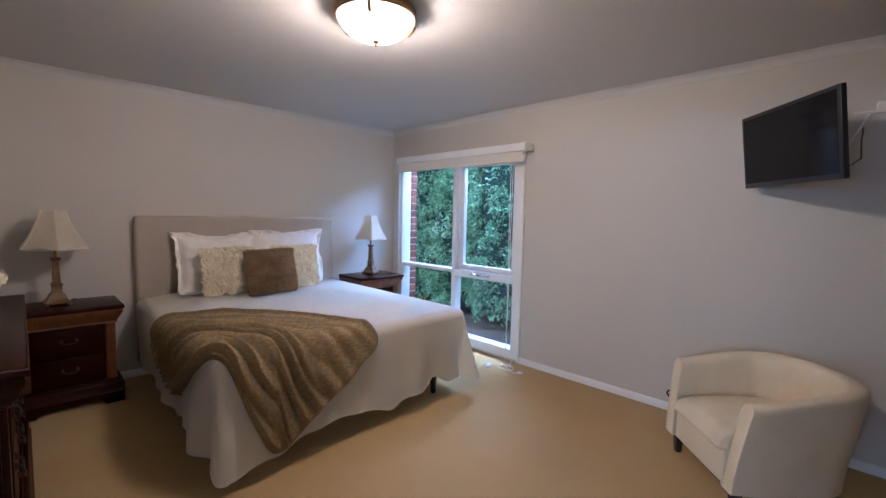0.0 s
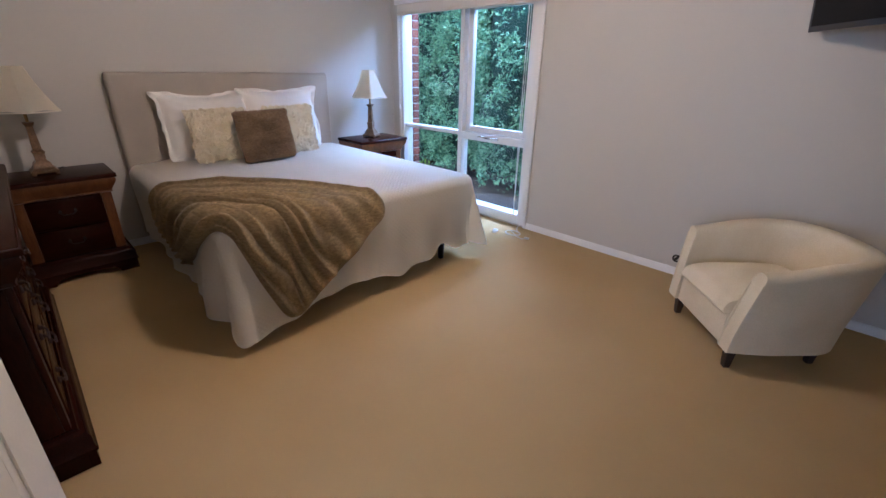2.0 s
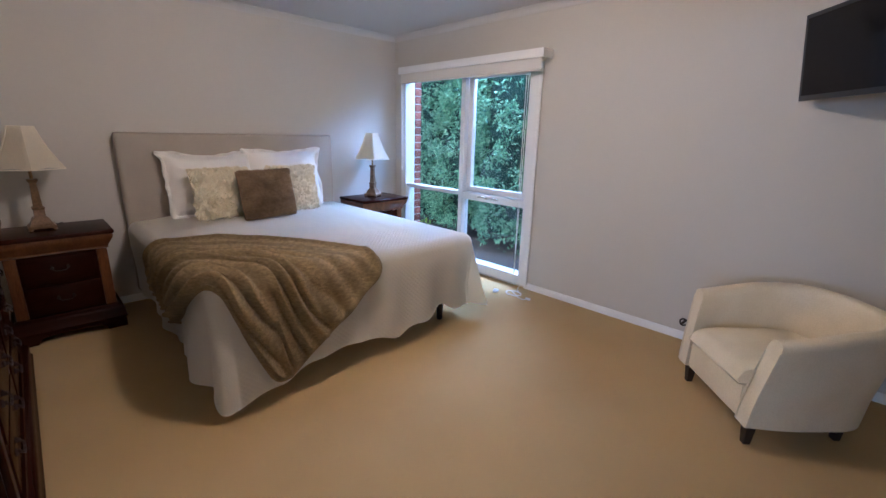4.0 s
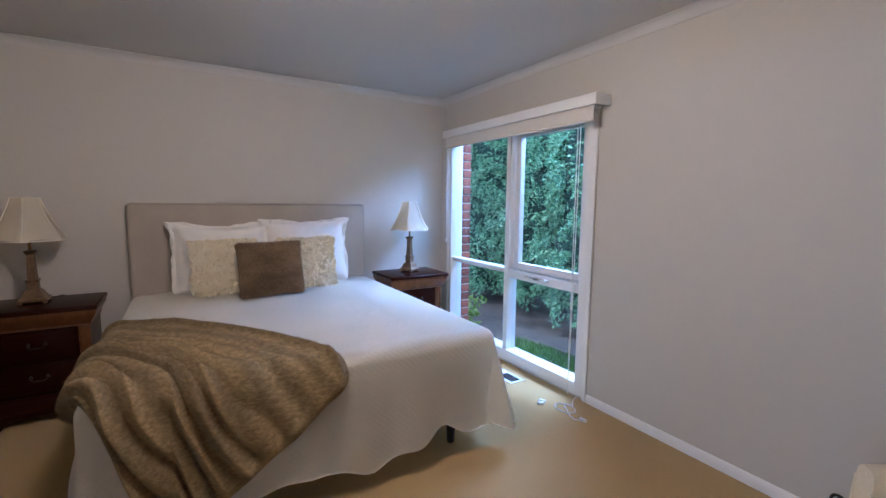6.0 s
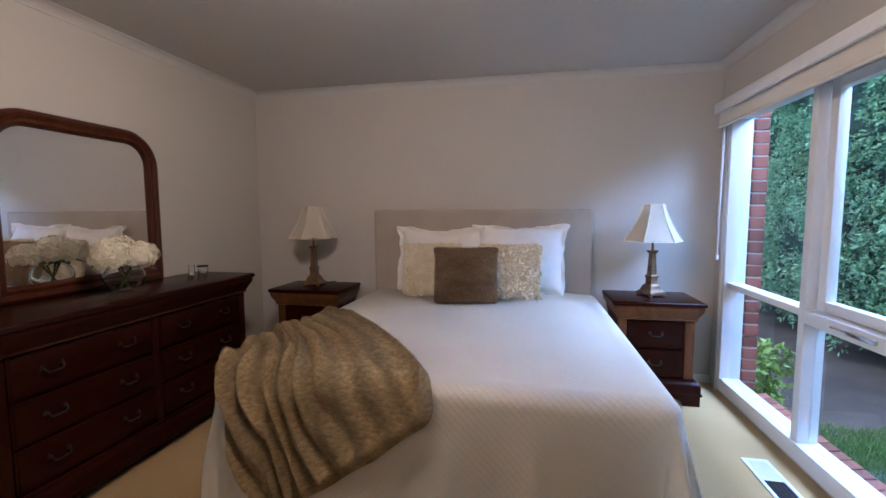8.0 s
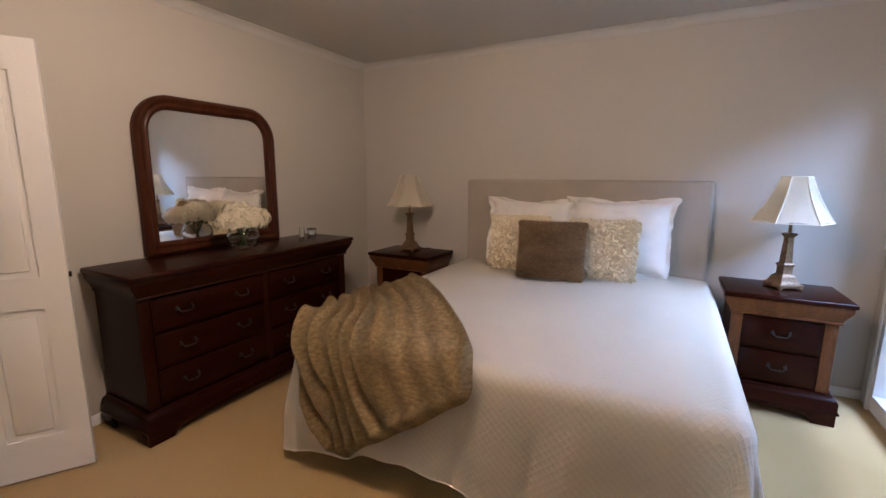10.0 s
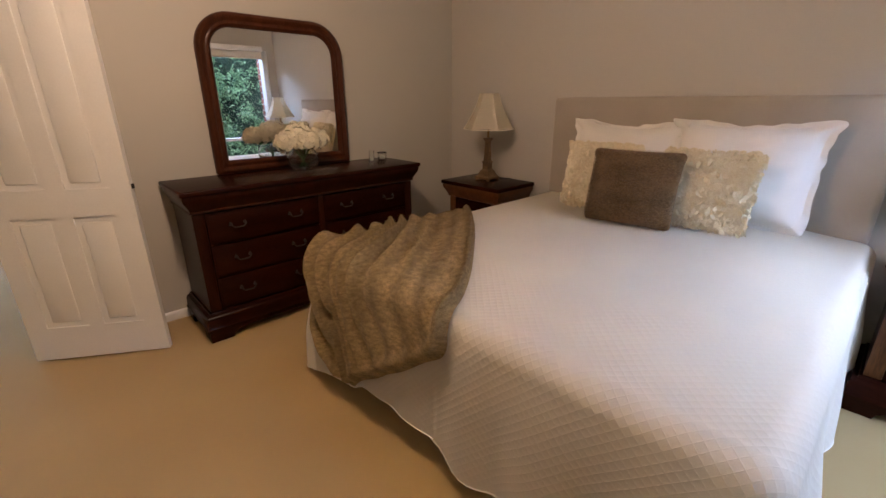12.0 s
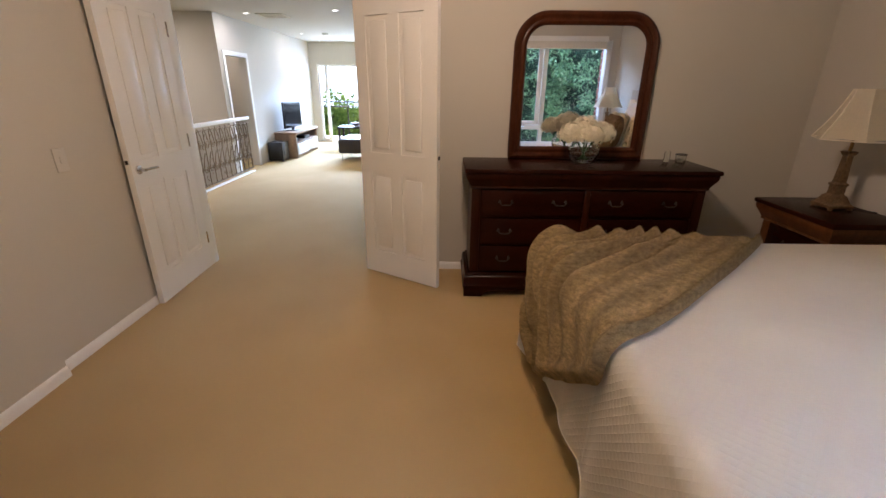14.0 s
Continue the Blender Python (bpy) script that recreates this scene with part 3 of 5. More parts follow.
sheet(bm, 220, 220, lambda i, j: drape(*quilt_at(i, j)), uv=quilt_at)
thick(bm, -0.012)
spread = tagged(part("bedspread", bm, QUILT), "white quilted cotton bedspread hanging to the floor", "bedspread")
bm = bmesh.new()
edge = [quilt_at(k / 90, 0) for k in range(91)] + [quilt_at(1, k / 90) for k in range(1, 91)] + [quilt_at(1 - k / 90, 1) for k in range(1, 91)]
tube(bm, [drape(*e) for e in edge], 0.0025, 6)
part("hem", bm, QUILT, spread)

# the fur throw lies over the foot's corner; its folds run round the corner
bm = bmesh.new()
TH = {"a": Vector((-4.34, 0.56)), "b": Vector((-2.97, 1.86)), "c": Vector((-2.385, 1.045)), "d": Vector((-3.62, 0.40))}


def throw_at(i, j):
    """i runs along the throw from the bed's side to its foot, j across it from the bed's corner inwards."""
    # square sheet with well rounded corners
    a, b = 2 * i - 1, 2 * j - 1
    k = (abs(a) ** 7 + abs(b) ** 7) ** (1 / 7)
    k = max(abs(a), abs(b)) / k if k > 1e-6 else 1.0
    i, j = (a * k + 1) / 2, (b * k + 1) / 2
    outer = TH["d"].lerp(TH["c"], i) + Vector((-0.62, 0.62)) * 0.13 * math.sin(math.pi * i)
    inner = TH["a"].lerp(TH["b"], i) + Vector((-0.04, 0.04)) * math.sin(math.pi * i)
    p = outer.lerp(inner, j)
    p += Vector((0.025, 0.025)) * noise.noise(Vector((i * 6, j * 5, 0)))
    return p


def throw_point(i, j):
    p = throw_at(i, j)
    warp = noise.noise(Vector((i * 1.9, j * 2.3, 5))) + 0.5 * noise.noise(Vector((i * 4.1, j * 4.7, 11)))
    ph = (j ** 0.9) * 10.0 + 0.5 * math.sin(i * 3.0 + 0.2) + 1.0 * warp
    vary = 0.65 + 0.9 * abs(noise.noise(Vector((i * 2.2, j * 6.5, 9))))
    w = (0.5 - 0.5 * math.cos(2 * math.pi * ph)) ** 0.75 * vary
    w += 0.22 * (0.5 + 0.5 * math.cos(2 * math.pi * (ph * 1.7 + i * 1.3))) ** 2 * smoothstep(0.7, 0.2, j)
    strength = 0.040 * smoothstep(0.80, 0.42, j) + 0.006
    edge = min(i, 1 - i, j, 1 - j)
    rim = smoothstep(0.0, 0.03, edge)
    soft = 0.014 * noise.noise(Vector((i * 6, j * 6, 2))) + 0.006 * noise.noise(Vector((i * 17, j * 17, 4)))
    roll = 0.022 * math.exp(-((edge - 0.026) / 0.016) ** 2) * smoothstep(0.3, 0.6, j)
    lift = 0.014 + roll + (0.014 + strength * max(0, w) + soft) * rim
    return drape(p.x, p.y, max(0.012, lift))


sheet(bm, 170, 300, throw_point, uv=lambda i, j: (i * 1.6, j))
thick(bm, -0.012)
throw = tagged(part("throw_blanket", bm, FUR), "brown faux fur throw folded over the bed corner, fold light and shade in its colour", "blanket")


def pile(name, count, at, length, material, parent, seed, inward=False):
    """Short hairs standing out of a cloth, combed one way."""
    rd = random.Random(seed)
    vs, fs = [], []
    e = 0.004
    for _ in range(count):
        i, j = rd.uniform(0.005, 0.99), rd.uniform(0.005, 0.99)
        p = at(i, j)
        du, dv = at(min(1, i + e), j) - p, at(i, min(1, j + e)) - p
        nrm = du.cross(dv)
        if nrm.length < 1e-9:
            continue
        nrm.normalize()
        if inward:
            nrm = -nrm
        comb = (du.normalized() * rd.uniform(0.3, 1.1) + dv.normalized() * rd.gauss(0, 0.5))
        tip = p + (nrm * rd.uniform(0.4, 1.0) + comb * 0.8).normalized() * length * rd.uniform(0.6, 1.3)
        sd = nrm.cross(tip - p).normalized() * length * 0.07
        k = len(vs)
        vs += [tuple(p - sd), tuple(p + sd), tuple(tip)]
        fs.append((k, k + 1, k + 2))
    me = bpy.data.meshes.new(name)
    me.from_pydata(vs, [], fs)
    me.materials.append(material)
    ob = new(name, me)
    ob.parent = parent
    return tagged(ob, kind="stuff")


pile("nap", 70000, throw_point, 0.008, FUR, throw, 31)

# ---- cushions ----


def cushion(name, m, w, h, t, material, label, flange=0.0, petals=0, seed=1, slump=0.0):
    """A stuffed square: width along x, height along z, thickness along y, bottom edge at z = 0; a flange is a flat wavy border."""
    c = thing(name, m, label, "cushion" if "cushion" in name else "pillow", group="pillows on the bed")
    rnd = random.Random(seed)
    bm = bmesh.new()
    n = 48
    inner = 1 - 2 * flange / w

    def shape(a, b, sgn):
        round_off = (abs(a) ** 16 + abs(b) ** 16) ** (1 / 16)
        k = max(abs(a), abs(b)) / round_off if round_off > 1e-6 else 1.0
        a, b = a * k, b * k
        p, q = min(1.0, abs(a) / inner), min(1.0, abs(b) / inner)
        fill = max(0.0, (1 - p ** 2.4) * (1 - q ** 2.4)) ** 0.5
        lump = 1 + 0.20 * noise.noise(Vector((a * 1.6 + seed, b * 1.6, sgn))) + 0.08 * noise.noise(Vector((a * 5 + seed, b * 5, sgn)))
        y = sgn * (0.003 + t / 2 * fill * lump)
        border = smoothstep(inner, 1.0, max(abs(a), abs(b))) if flange else 0.0
        y += border * (0.018 * math.sin(7 * (a - b) + seed) + 0.03 * noise.noise(Vector((a * 5, b * 5, seed))))
        corner = smoothstep(0.72, 1.0, abs(a)) * smoothstep(0.60, 1.0, b)
        ear = corner * (0.055 if flange else 0.012)
        y -= 0.9 * ear
        x = a * w / 2 * (1 - 0.030 * (1 - b * b) * abs(a) ** 4) + math.copysign(ear * 0.8, a)
        z = h / 2 + b * h / 2 * (1 - 0.040 * (1 - a * a) * abs(b) ** 4) - slump * smoothstep(0.2, 1, b) * (1 - abs(a) ** 2) - 0.15 * ear
        if flange:
            x += border * 0.016 * noise.noise(Vector((b * 4, a, seed)))
            z += border * 0.014 * noise.noise(Vector((a * 4, b, seed + 5)))
        return Vector((x, y, max(0.002, z)))

    def body(sgn):
        return lambda i, j: shape(2 * i - 1, 2 * j - 1, sgn)
    for sgn in (1, -1):
        sheet(bm, n, n, body(sgn))
    bmesh.ops.remove_doubles(bm, verts=bm.verts, dist=0.0005)
    bmesh.ops.recalc_face_normals(bm, faces=bm.faces)
    part("body", bm, material, c)
    if material == FUR_DARK:
        pile("nap", 20000, body(-1), 0.017, FUR_DARK, c, 32)
    if flange:
        bm = bmesh.new()
        q = [(-inner, -inner), (inner, -inner), (inner, inner), (-inner, inner)]
        loop = [tuple(q[k][e] + (q[(k + 1) % 4][e] - q[k][e]) * f / 14 for e in (0, 1)) for k in range(4) for f in range(14)]
        tube(bm, [shape(a, b, -1) + Vector((0, -0.002, 0)) for a, b in loop], 0.0022, 5, closed=True)
        part("flange_seam", bm, material, c)
    if petals:
        bm = bmesh.new()
        for k in range(petals):
            a, b = rnd.uniform(-1, 1), (int(rnd.uniform(0, 19)) + rnd.gauss(0.5, 0.16)) / 9.5 - 1
            b = max(-1.0, min(1.0, b))
            base = body(-1)((a + 1) / 2, (b + 1) / 2)
            r = rnd.uniform(0.013, 0.025)
            tilt = Euler((rnd.uniform(-0.9, 0.9), rnd.uniform(-0.6, 0.6), rnd.uniform(0, 6.28))).to_matrix()
            lean = rnd.uniform(0.5, 1.15)
            pts = []
            for e in range(6):
                th = e / 5 * math.pi
                pts.append(Vector((r * 1.1 * math.cos(th), -r * lean * (0.3 + 0.7 * math.sin(th)), r * 1.2 * math.sin(th) * (1 - 0.3 * lean))))
            rot = Matrix.Rotation(rnd.gauss(0, 1.0), 3, "Y")
            vs = [bm.verts.new(base + rot @ (tilt @ p * 0.35 + p * 0.65)) for p in pts]
            bm.faces.new(vs)
        tagged(part("ruffle", bm, PETAL, c, smooth=False), kind="stuff")
    return c


ZB = ZT + 0.022
cushion("pillow", pose(-4.80, 1.410, ZB - 0.01, -16, 0, 90), 0.70, 0.57, 0.26, COTTON, "white cotton pillow with flanged edge, leaning on the headboard", 0.040, seed=3, slump=0.045)
cushion("pillow", pose(-4.80, 2.055, ZB - 0.01, -15, 0, 90), 0.70, 0.58, 0.26, COTTON, "white cotton pillow with flanged edge, leaning on the headboard", 0.040, seed=8, slump=0.03)
cushion("cushion", pose(-4.60, 1.41, ZB, -13, 0, 93), 0.44, 0.40, 0.15, PETAL, "cream cushion covered in ruffled ribbon petals", petals=2500, seed=5)
cushion("cushion", pose(-4.58, 1.99, ZB, -13, 0, 90), 0.44, 0.40, 0.15, PETAL, "cream cushion covered in ruffled ribbon petals", petals=2500, seed=6)
cushion("cushion", pose(-4.40, 1.695, ZB, -14, 0, 97), 0.45, 0.40, 0.20, FUR_DARK, "dark brown faux fur cushion in front of the others", seed=7)

# ---- drawer furniture ----


def loft(bm, rows):
    """Rings of (half width, front, height) with a flat back at y = 0."""
    rings = [[bm.verts.new(p) for p in ((-hw, 0, z), (-hw, -f, z), (hw, -f, z), (hw, 0, z))] for hw, f, z in rows]
    for a, b in zip(rings, rings[1:]):
        for k in range(4):
            bm.faces.new((a[k], a[(k + 1) % 4], b[(k + 1) % 4], b[k]))
    bm.faces.new(rings[0][::-1])
    bm.faces.new(rings[-1])


def bail_handle(parent, x, y, z):
    h = bmesh.new()
    s = 0.038
    tube(h, [(x - s, y - 0.012, z), (x - s * 0.95, y - 0.020, z - 0.010), (x - s * 0.6, y - 0.022, z - 0.020), (x - s * 0.2, y - 0.022, z - 0.017), (x, y - 0.022, z - 0.022),
             (x + s * 0.2, y - 0.022, z - 0.017), (x + s * 0.6, y - 0.022, z - 0.020), (x + s * 0.95, y - 0.020, z - 0.010), (x + s, y - 0.012, z)], 0.0042, 6)
    for sg in (-1, 1):
        tube(h, [(x + sg * s, y + 0.002, z), (x + sg * s, y - 0.005, z), (x + sg * s, y - 0.014, z)], 0.008, 8)
        tube(h, [(x + sg * s, y - 0.001, z + 0.014), (x + sg * (s + 0.004), y - 0.003, z + 0.006), (x + sg * (s + 0.010), y - 0.003, z - 0.010)], 0.005, 6)
    part("handle", h, BRONZE, parent, "aged bronze bail handle")


def bracket_plate(bm, hw, y0, y1, top):
    foot = min(0.17, hw * 0.5)
    xs = [(-hw, 0), (-hw + foot * 0.75, 0), (-hw + foot * 0.82, top * 0.35), (-hw + foot, top * 0.62), (-hw + foot * 1.5, top * 0.72),
          (hw - foot * 1.5, top * 0.72), (hw - foot, top * 0.62), (hw - foot * 0.82, top * 0.35), (hw - foot * 0.75, 0), (hw, 0), (hw, top), (-hw, top)]
    a = [bm.verts.new((x, y0, z)) for x, z in xs]
    b = [bm.verts.new((x, y1, z)) for x, z in xs]
    bm.faces.new(a)
    bm.faces.new(b[::-1])
    for k in range(len(xs)):
        bm.faces.new((a[k], b[k], b[(k + 1) % len(xs)], a[(k + 1) % len(xs)]))


def chest(name, m, w, d, h, cols, rows, label, category, group="", pale=None):
    """A chest in the old French manner: slab top, ogee frieze, panelled drawers, moulded plinth on bracket feet."""
    c = thing(name, m, label, category, group)
    pale = pale or WOOD_PALE
    hw = w / 2
    bm = bmesh.new()
    loft(bm, [(hw - 0.006, d - 0.006, h - 0.030), (hw, d, h - 0.025), (hw, d, h - 0.009), (hw - 0.003, d - 0.003, h - 0.003), (hw - 0.009, d - 0.009, h)])
    part("top", bm, WOOD, c)
    bm = bmesh.new()
    f = 0.105
    loft(bm, [(hw - 0.045, d - 0.050, h - 0.030 - f), (hw - 0.038, d - 0.042, h - 0.026 - f), (hw - 0.042, d - 0.046, h - 0.015 - f), (hw - 0.038, d - 0.040, h - 0.03 - f * 0.75),
              (hw - 0.024, d - 0.026, h - 0.03 - f * 0.5), (hw - 0.012, d - 0.014, h - 0.03 - f * 0.3), (hw - 0.008, d - 0.010, h - 0.03 - f * 0.12), (hw - 0.012, d - 0.014, h - 0.0302)])
    part("frieze", bm, pale, c)
    zb, zt = 0.175, h - 0.030 - f
    bx, bf = hw - 0.050, d - 0.058
    stile = 0.060
    bm = bmesh.new()
    box(bm, -bx, bx, -bf + 0.020, 0, zb, zt)
    part("body", bm, WOOD_PALE, c)
    stiles = [(-bx, -bx + stile), (bx - stile, bx)]
    for k in range(1, cols):
        x = -bx + stile + k * (2 * bx - 2 * stile) / cols
        stiles.append((x - 0.020, x + 0.020))
    for x0, x1 in stiles:
        block("stile", pale, c, (x0, x1, -bf, -bf + 0.0199, zb, zt), bevel=0.003)
    bm = bmesh.new()
    loft(bm, [(hw - 0.020, d - 0.022, 0.070), (hw - 0.006, d - 0.008, 0.074), (hw - 0.004, d - 0.006, 0.085), (hw - 0.012, d - 0.014, 0.096), (hw - 0.012, d - 0.014, 0.140),
              (hw - 0.020, d - 0.024, 0.158), (hw - 0.036, d - 0.040, 0.166), (hw - 0.040, d - 0.044, 0.1752)])
    part("plinth", bm, WOOD, c)
    bm = bmesh.new()
    bracket_plate(bm, hw - 0.014, -d + 0.016, -d + 0.040, 0.0705)
    part("apron", bm, WOOD, c)
    for sg in (-1, 1):
        for y0, y1 in ((-d + 0.040, -d + 0.14), (-0.10, 0)):
            block("foot", WOOD, c, (sg * (hw - 0.026) - 0.012, sg * (hw - 0.026) + 0.012, y0, y1, 0, 0.070), bevel=0.003)
    cw = (2 * bx - 2 * stile) / cols
    rh = (zt - zb) / rows
    for i in range(cols):
        x0 = -bx + stile + i * cw + (0.022 if i else 0.004)
        x1 = -bx + stile + (i + 1) * cw - (0.022 if i < cols - 1 else 0.004)
        for k in range(rows):
            z0, z1 = zb + k * rh + 0.005, zb + (k + 1) * rh - 0.005
            bm = bmesh.new()
            box(bm, x0, x1, -bf - 0.001, -bf + 0.0195, z0, z1, 0.003)
            box(bm, x0 + 0.010, x1 - 0.010, -bf - 0.006, -bf, z0 + 0.010, z1 - 0.010, 0.004)
            dr = part("drawer", bm, WOOD, c)
            span = x1 - x0
            xs = [(x0 + x1) / 2] if span < 0.5 else [x0 + span * 0.24, x1 - span * 0.24]
            for x in xs:
                bail_handle(dr, x, -bf - 0.006, (z0 + z1) / 2 + 0.012)
    return c


chest("nightstand", pose(-5.02, 0.355, 0, 0, 0, 90), 0.62, 0.445, 0.72, 1, 2, "dark mahogany two-drawer nightstand in the shaded corner", "nightstand", "nightstands", WOOD_MID)
chest("nightstand", pose(-5.02, 3.000, 0, 0, 0, 90), 0.60, 0.44, 0.72, 1, 2, "red-brown mahogany two-drawer nightstand beside the window", "nightstand", "nightstands", WOOD_MID)
chest("dresser", pose(-3.455, -0.325, 0, 0, 0, 180), 1.62, 0.475, 0.90, 2, 3, "wide dark mahogany six-drawer dresser with moulded plinth", "dresser")


# ---- table lamps ----
def table_lamp(m, label):
    """Square stepped foot, tapering column, six-sided fabric shade."""
    c = thing("table_lamp", m, label, "lamp", "bedside lamps")
    q = math.sqrt(0.5)
    bm = bmesh.new()
    sq = lambda rows: lathe(bm, [(r / q, z) for r, z in rows], 4, turn=math.pi / 4)
    sq([(0.070, 0.012), (0.072, 0.020), (0.070, 0.028), (0.058, 0.036), (0.052, 0.050), (0.046, 0.062), (0.044, 0.070)])
    for sx in (-1, 1):
        for sy in (-1, 1):
            lathe(bm, [(0.010, 0), (0.013, 0.005), (0.011, 0.013)], 8, sx * 0.060, sy * 0.060)
    part("foot", bm, GILT, c)
    bm = bmesh.new()
    sq([(0.044, 0.070), (0.042, 0.075), (0.031, 0.085), (0.028, 0.090), (0.028, 0.135), (0.032, 0.140), (0.034, 0.146), (0.030, 0.152), (0.023, 0.158), (0.017, 0.310), (0.022, 0.316), (0.027, 0.326), (0.029, 0.334), (0.020, 0.338)])
    part("column", bm, GILT, c, "bronzed square tapering column")
    bm = bmesh.new()
    tube(bm, [(0, 0, 0.336), (0, 0, 0.42)], 0.009, 10)
    tube(bm, [(0, 0, 0.42), (0, 0, 0.50)], 0.018, 10)
    for sg in (-1, 1):
        tube(bm, [(0, 0, 0.415), (sg * 0.05, 0, 0.45), (sg * 0.055, 0, 0.58), (0, 0, 0.665)], 0.002, 6)
    part("socket", bm, BRASS, c)
    bm = bmesh.new()
    n = 48
    rings = []
    for k in range(9):
        f = k / 8
        z = 0.405 + f * 0.262
        r = 0.198 * (1 - f) + 0.072 * f - 0.014 * math.sin(math.pi * f)
        ring = []
        for e in range(n):
            th = 2 * math.pi * e / n
            seg = (th % (math.pi / 3)) - math.pi / 6
            rr = r * math.cos(math.pi / 6) / math.cos(seg)
            pleat = 1 + 0.012 * (1 if e % 2 else -1)
            dip = -0.010 * (1 - f) * (1 - abs(seg) / (math.pi / 6)) * -1
            ring.append(bm.verts.new((rr * pleat * math.cos(th), rr * pleat * math.sin(th), z + dip * (1 - f))))
        rings.append(ring)
    for a, b in zip(rings, rings[1:]):
        for e in range(n):
            bm.faces.new((a[e], a[(e + 1) % n], b[(e + 1) % n], b[e]))
    thick(bm, 0.003)
    sh = part("shade", bm, SHADE, c, "cream pleated six-sided shade")
    bm = bmesh.new()
    for r, z in ((0.199, 0.404), (0.073, 0.668)):
        tube(bm, [(r * math.cos(math.pi / 3 * k), r * math.sin(math.pi / 3 * k), z) for k in range(6)], 0.004, 6, closed=True)
    for k in range(6):
        th = math.pi / 3 * k
        tube(bm, [((0.201 - 0.128 * f - 0.014 * math.sin(math.pi * f)) * math.cos(th), (0.201 - 0.128 * f - 0.014 * math.sin(math.pi * f)) * math.sin(th), 0.404 + 0.264 * f) for f in (0, 0.25, 0.5, 0.75, 1)], 0.0035, 6)
    part("trim", bm, SHADE, sh)
    bm = bmesh.new()
    tube(bm, [(-0.06, 0, 0.006), (-0.10, 0.03, 0.004), (-0.14, 0.09, 0.004), (-0.17, 0.12, 0.004)], 0.003, 6)
    part("cable", bm, BLACK, c)
    return c


table_lamp(pose(-4.845, 0.315, 0.72, 0, 0, 2), "unlit bedside lamp, bronze column, cream shade, on nightstand")
table_lamp(pose(-4.845, 3.015, 0.72, 0, 0, 29), "unlit bedside lamp, bronze column, cream shade, by window")


# ---- mirror on the dresser ----
def rounded_outline(w, h, r_top, r_bot, n=10):
    pts = []
    for cx, cz, r, a0 in ((w / 2 - r_top, h - r_top, r_top, 0), (-w / 2 + r_top, h - r_top, r_top, 90), (-w / 2 + r_bot, r_bot, r_bot, 180), (w / 2 - r_bot, r_bot, r_bot, 270)):
        for k in range(n + 1):
            a = radians(a0 + 90 * k / n)
            pts.append((cx + r * math.cos(a), cz + r * math.sin(a)))
    return pts


mw, mh = 0.965, 0.952
mir = thing("dresser_mirror", pose(-3.455, -0.345, 0.899, 0, 0, 180), "mirror in a round-cornered dark mahogany frame", "mirror")
prof = [(0.0, 0.0), (0.0, -0.030), (0.008, -0.042), (0.022, -0.050), (0.036, -0.046), (0.046, -0.036), (0.056, -0.036), (0.064, -0.042), (0.074, -0.036), (0.085, -0.018), (0.085, 0.0)]
bm = bmesh.new()
rings = []
for o, y in prof:
    ol = rounded_outline(mw - 2 * o, mh - 2 * o, 0.215 - o, 0.012 if o < 0.05 else 0.006)
    rings.append([bm.verts.new((x, y, z + o)) for x, z in ol])
for a, b in zip(rings, rings[1:]):
    for k in range(len(a)):
        bm.faces.new((a[k], a[(k + 1) % len(a)], b[(k + 1) % len(a)], b[k]))
bmesh.ops.recalc_face_normals(bm, faces=bm.faces)
part("frame", bm, MIRROR_WOOD, mir)
bm = bmesh.new()
ol = rounded_outline(mw - 0.162, mh - 0.162, 0.132, 0.004)
front = [bm.verts.new((x, -0.016, z + 0.081)) for x, z in ol]
back = [bm.verts.new((x, -0.010, z + 0.081)) for x, z in ol]
bm.faces.new(front)
bm.faces.new(back[::-1])
for k in range(len(ol)):
    bm.faces.new((front[k], back[k], back[(k + 1) % len(ol)], front[(k + 1) % len(ol)]))
bmesh.ops.recalc_face_normals(bm, faces=bm.faces)
part("mirror_glass", bm, MIRROR, mir, "silvered mirror glass", smooth=False)

# ---- armchair ----
chair = thing("tub_armchair", pose(-1.125, 2.965, 0, 0, 0, -47), "cream leather tub armchair with dark tapered feet", "armchair")


def tub_ring(s, inset, z):
    """A point on the U of the chair, s from 0 (one arm's front) to 1 (the other's): the sides flare and the back leans."""
    rise = smoothstep(0.10, 0.72, z)
    side, back, front = 0.325 + 0.045 * rise - inset, 0.295 + 0.090 * rise - inset, -0.345 + 0.060 * rise
    if s < 0.25 or s > 0.75:
        f = (s if s < 0.25 else 1 - s) / 0.25
        bow = 0.012 * math.sin(math.pi * f)
        return Vector(((side + bow) * (1 if s < 0.5 else -1), front + f * (0.02 - front), z))
    a = (s - 0.25) / 0.5 * math.pi
    ca, sa = math.cos(a), math.sin(a)
    return Vector((math.copysign(abs(ca) ** 0.80, ca) * side, 0.02 + (sa ** 0.80) * (back - 0.02), z))


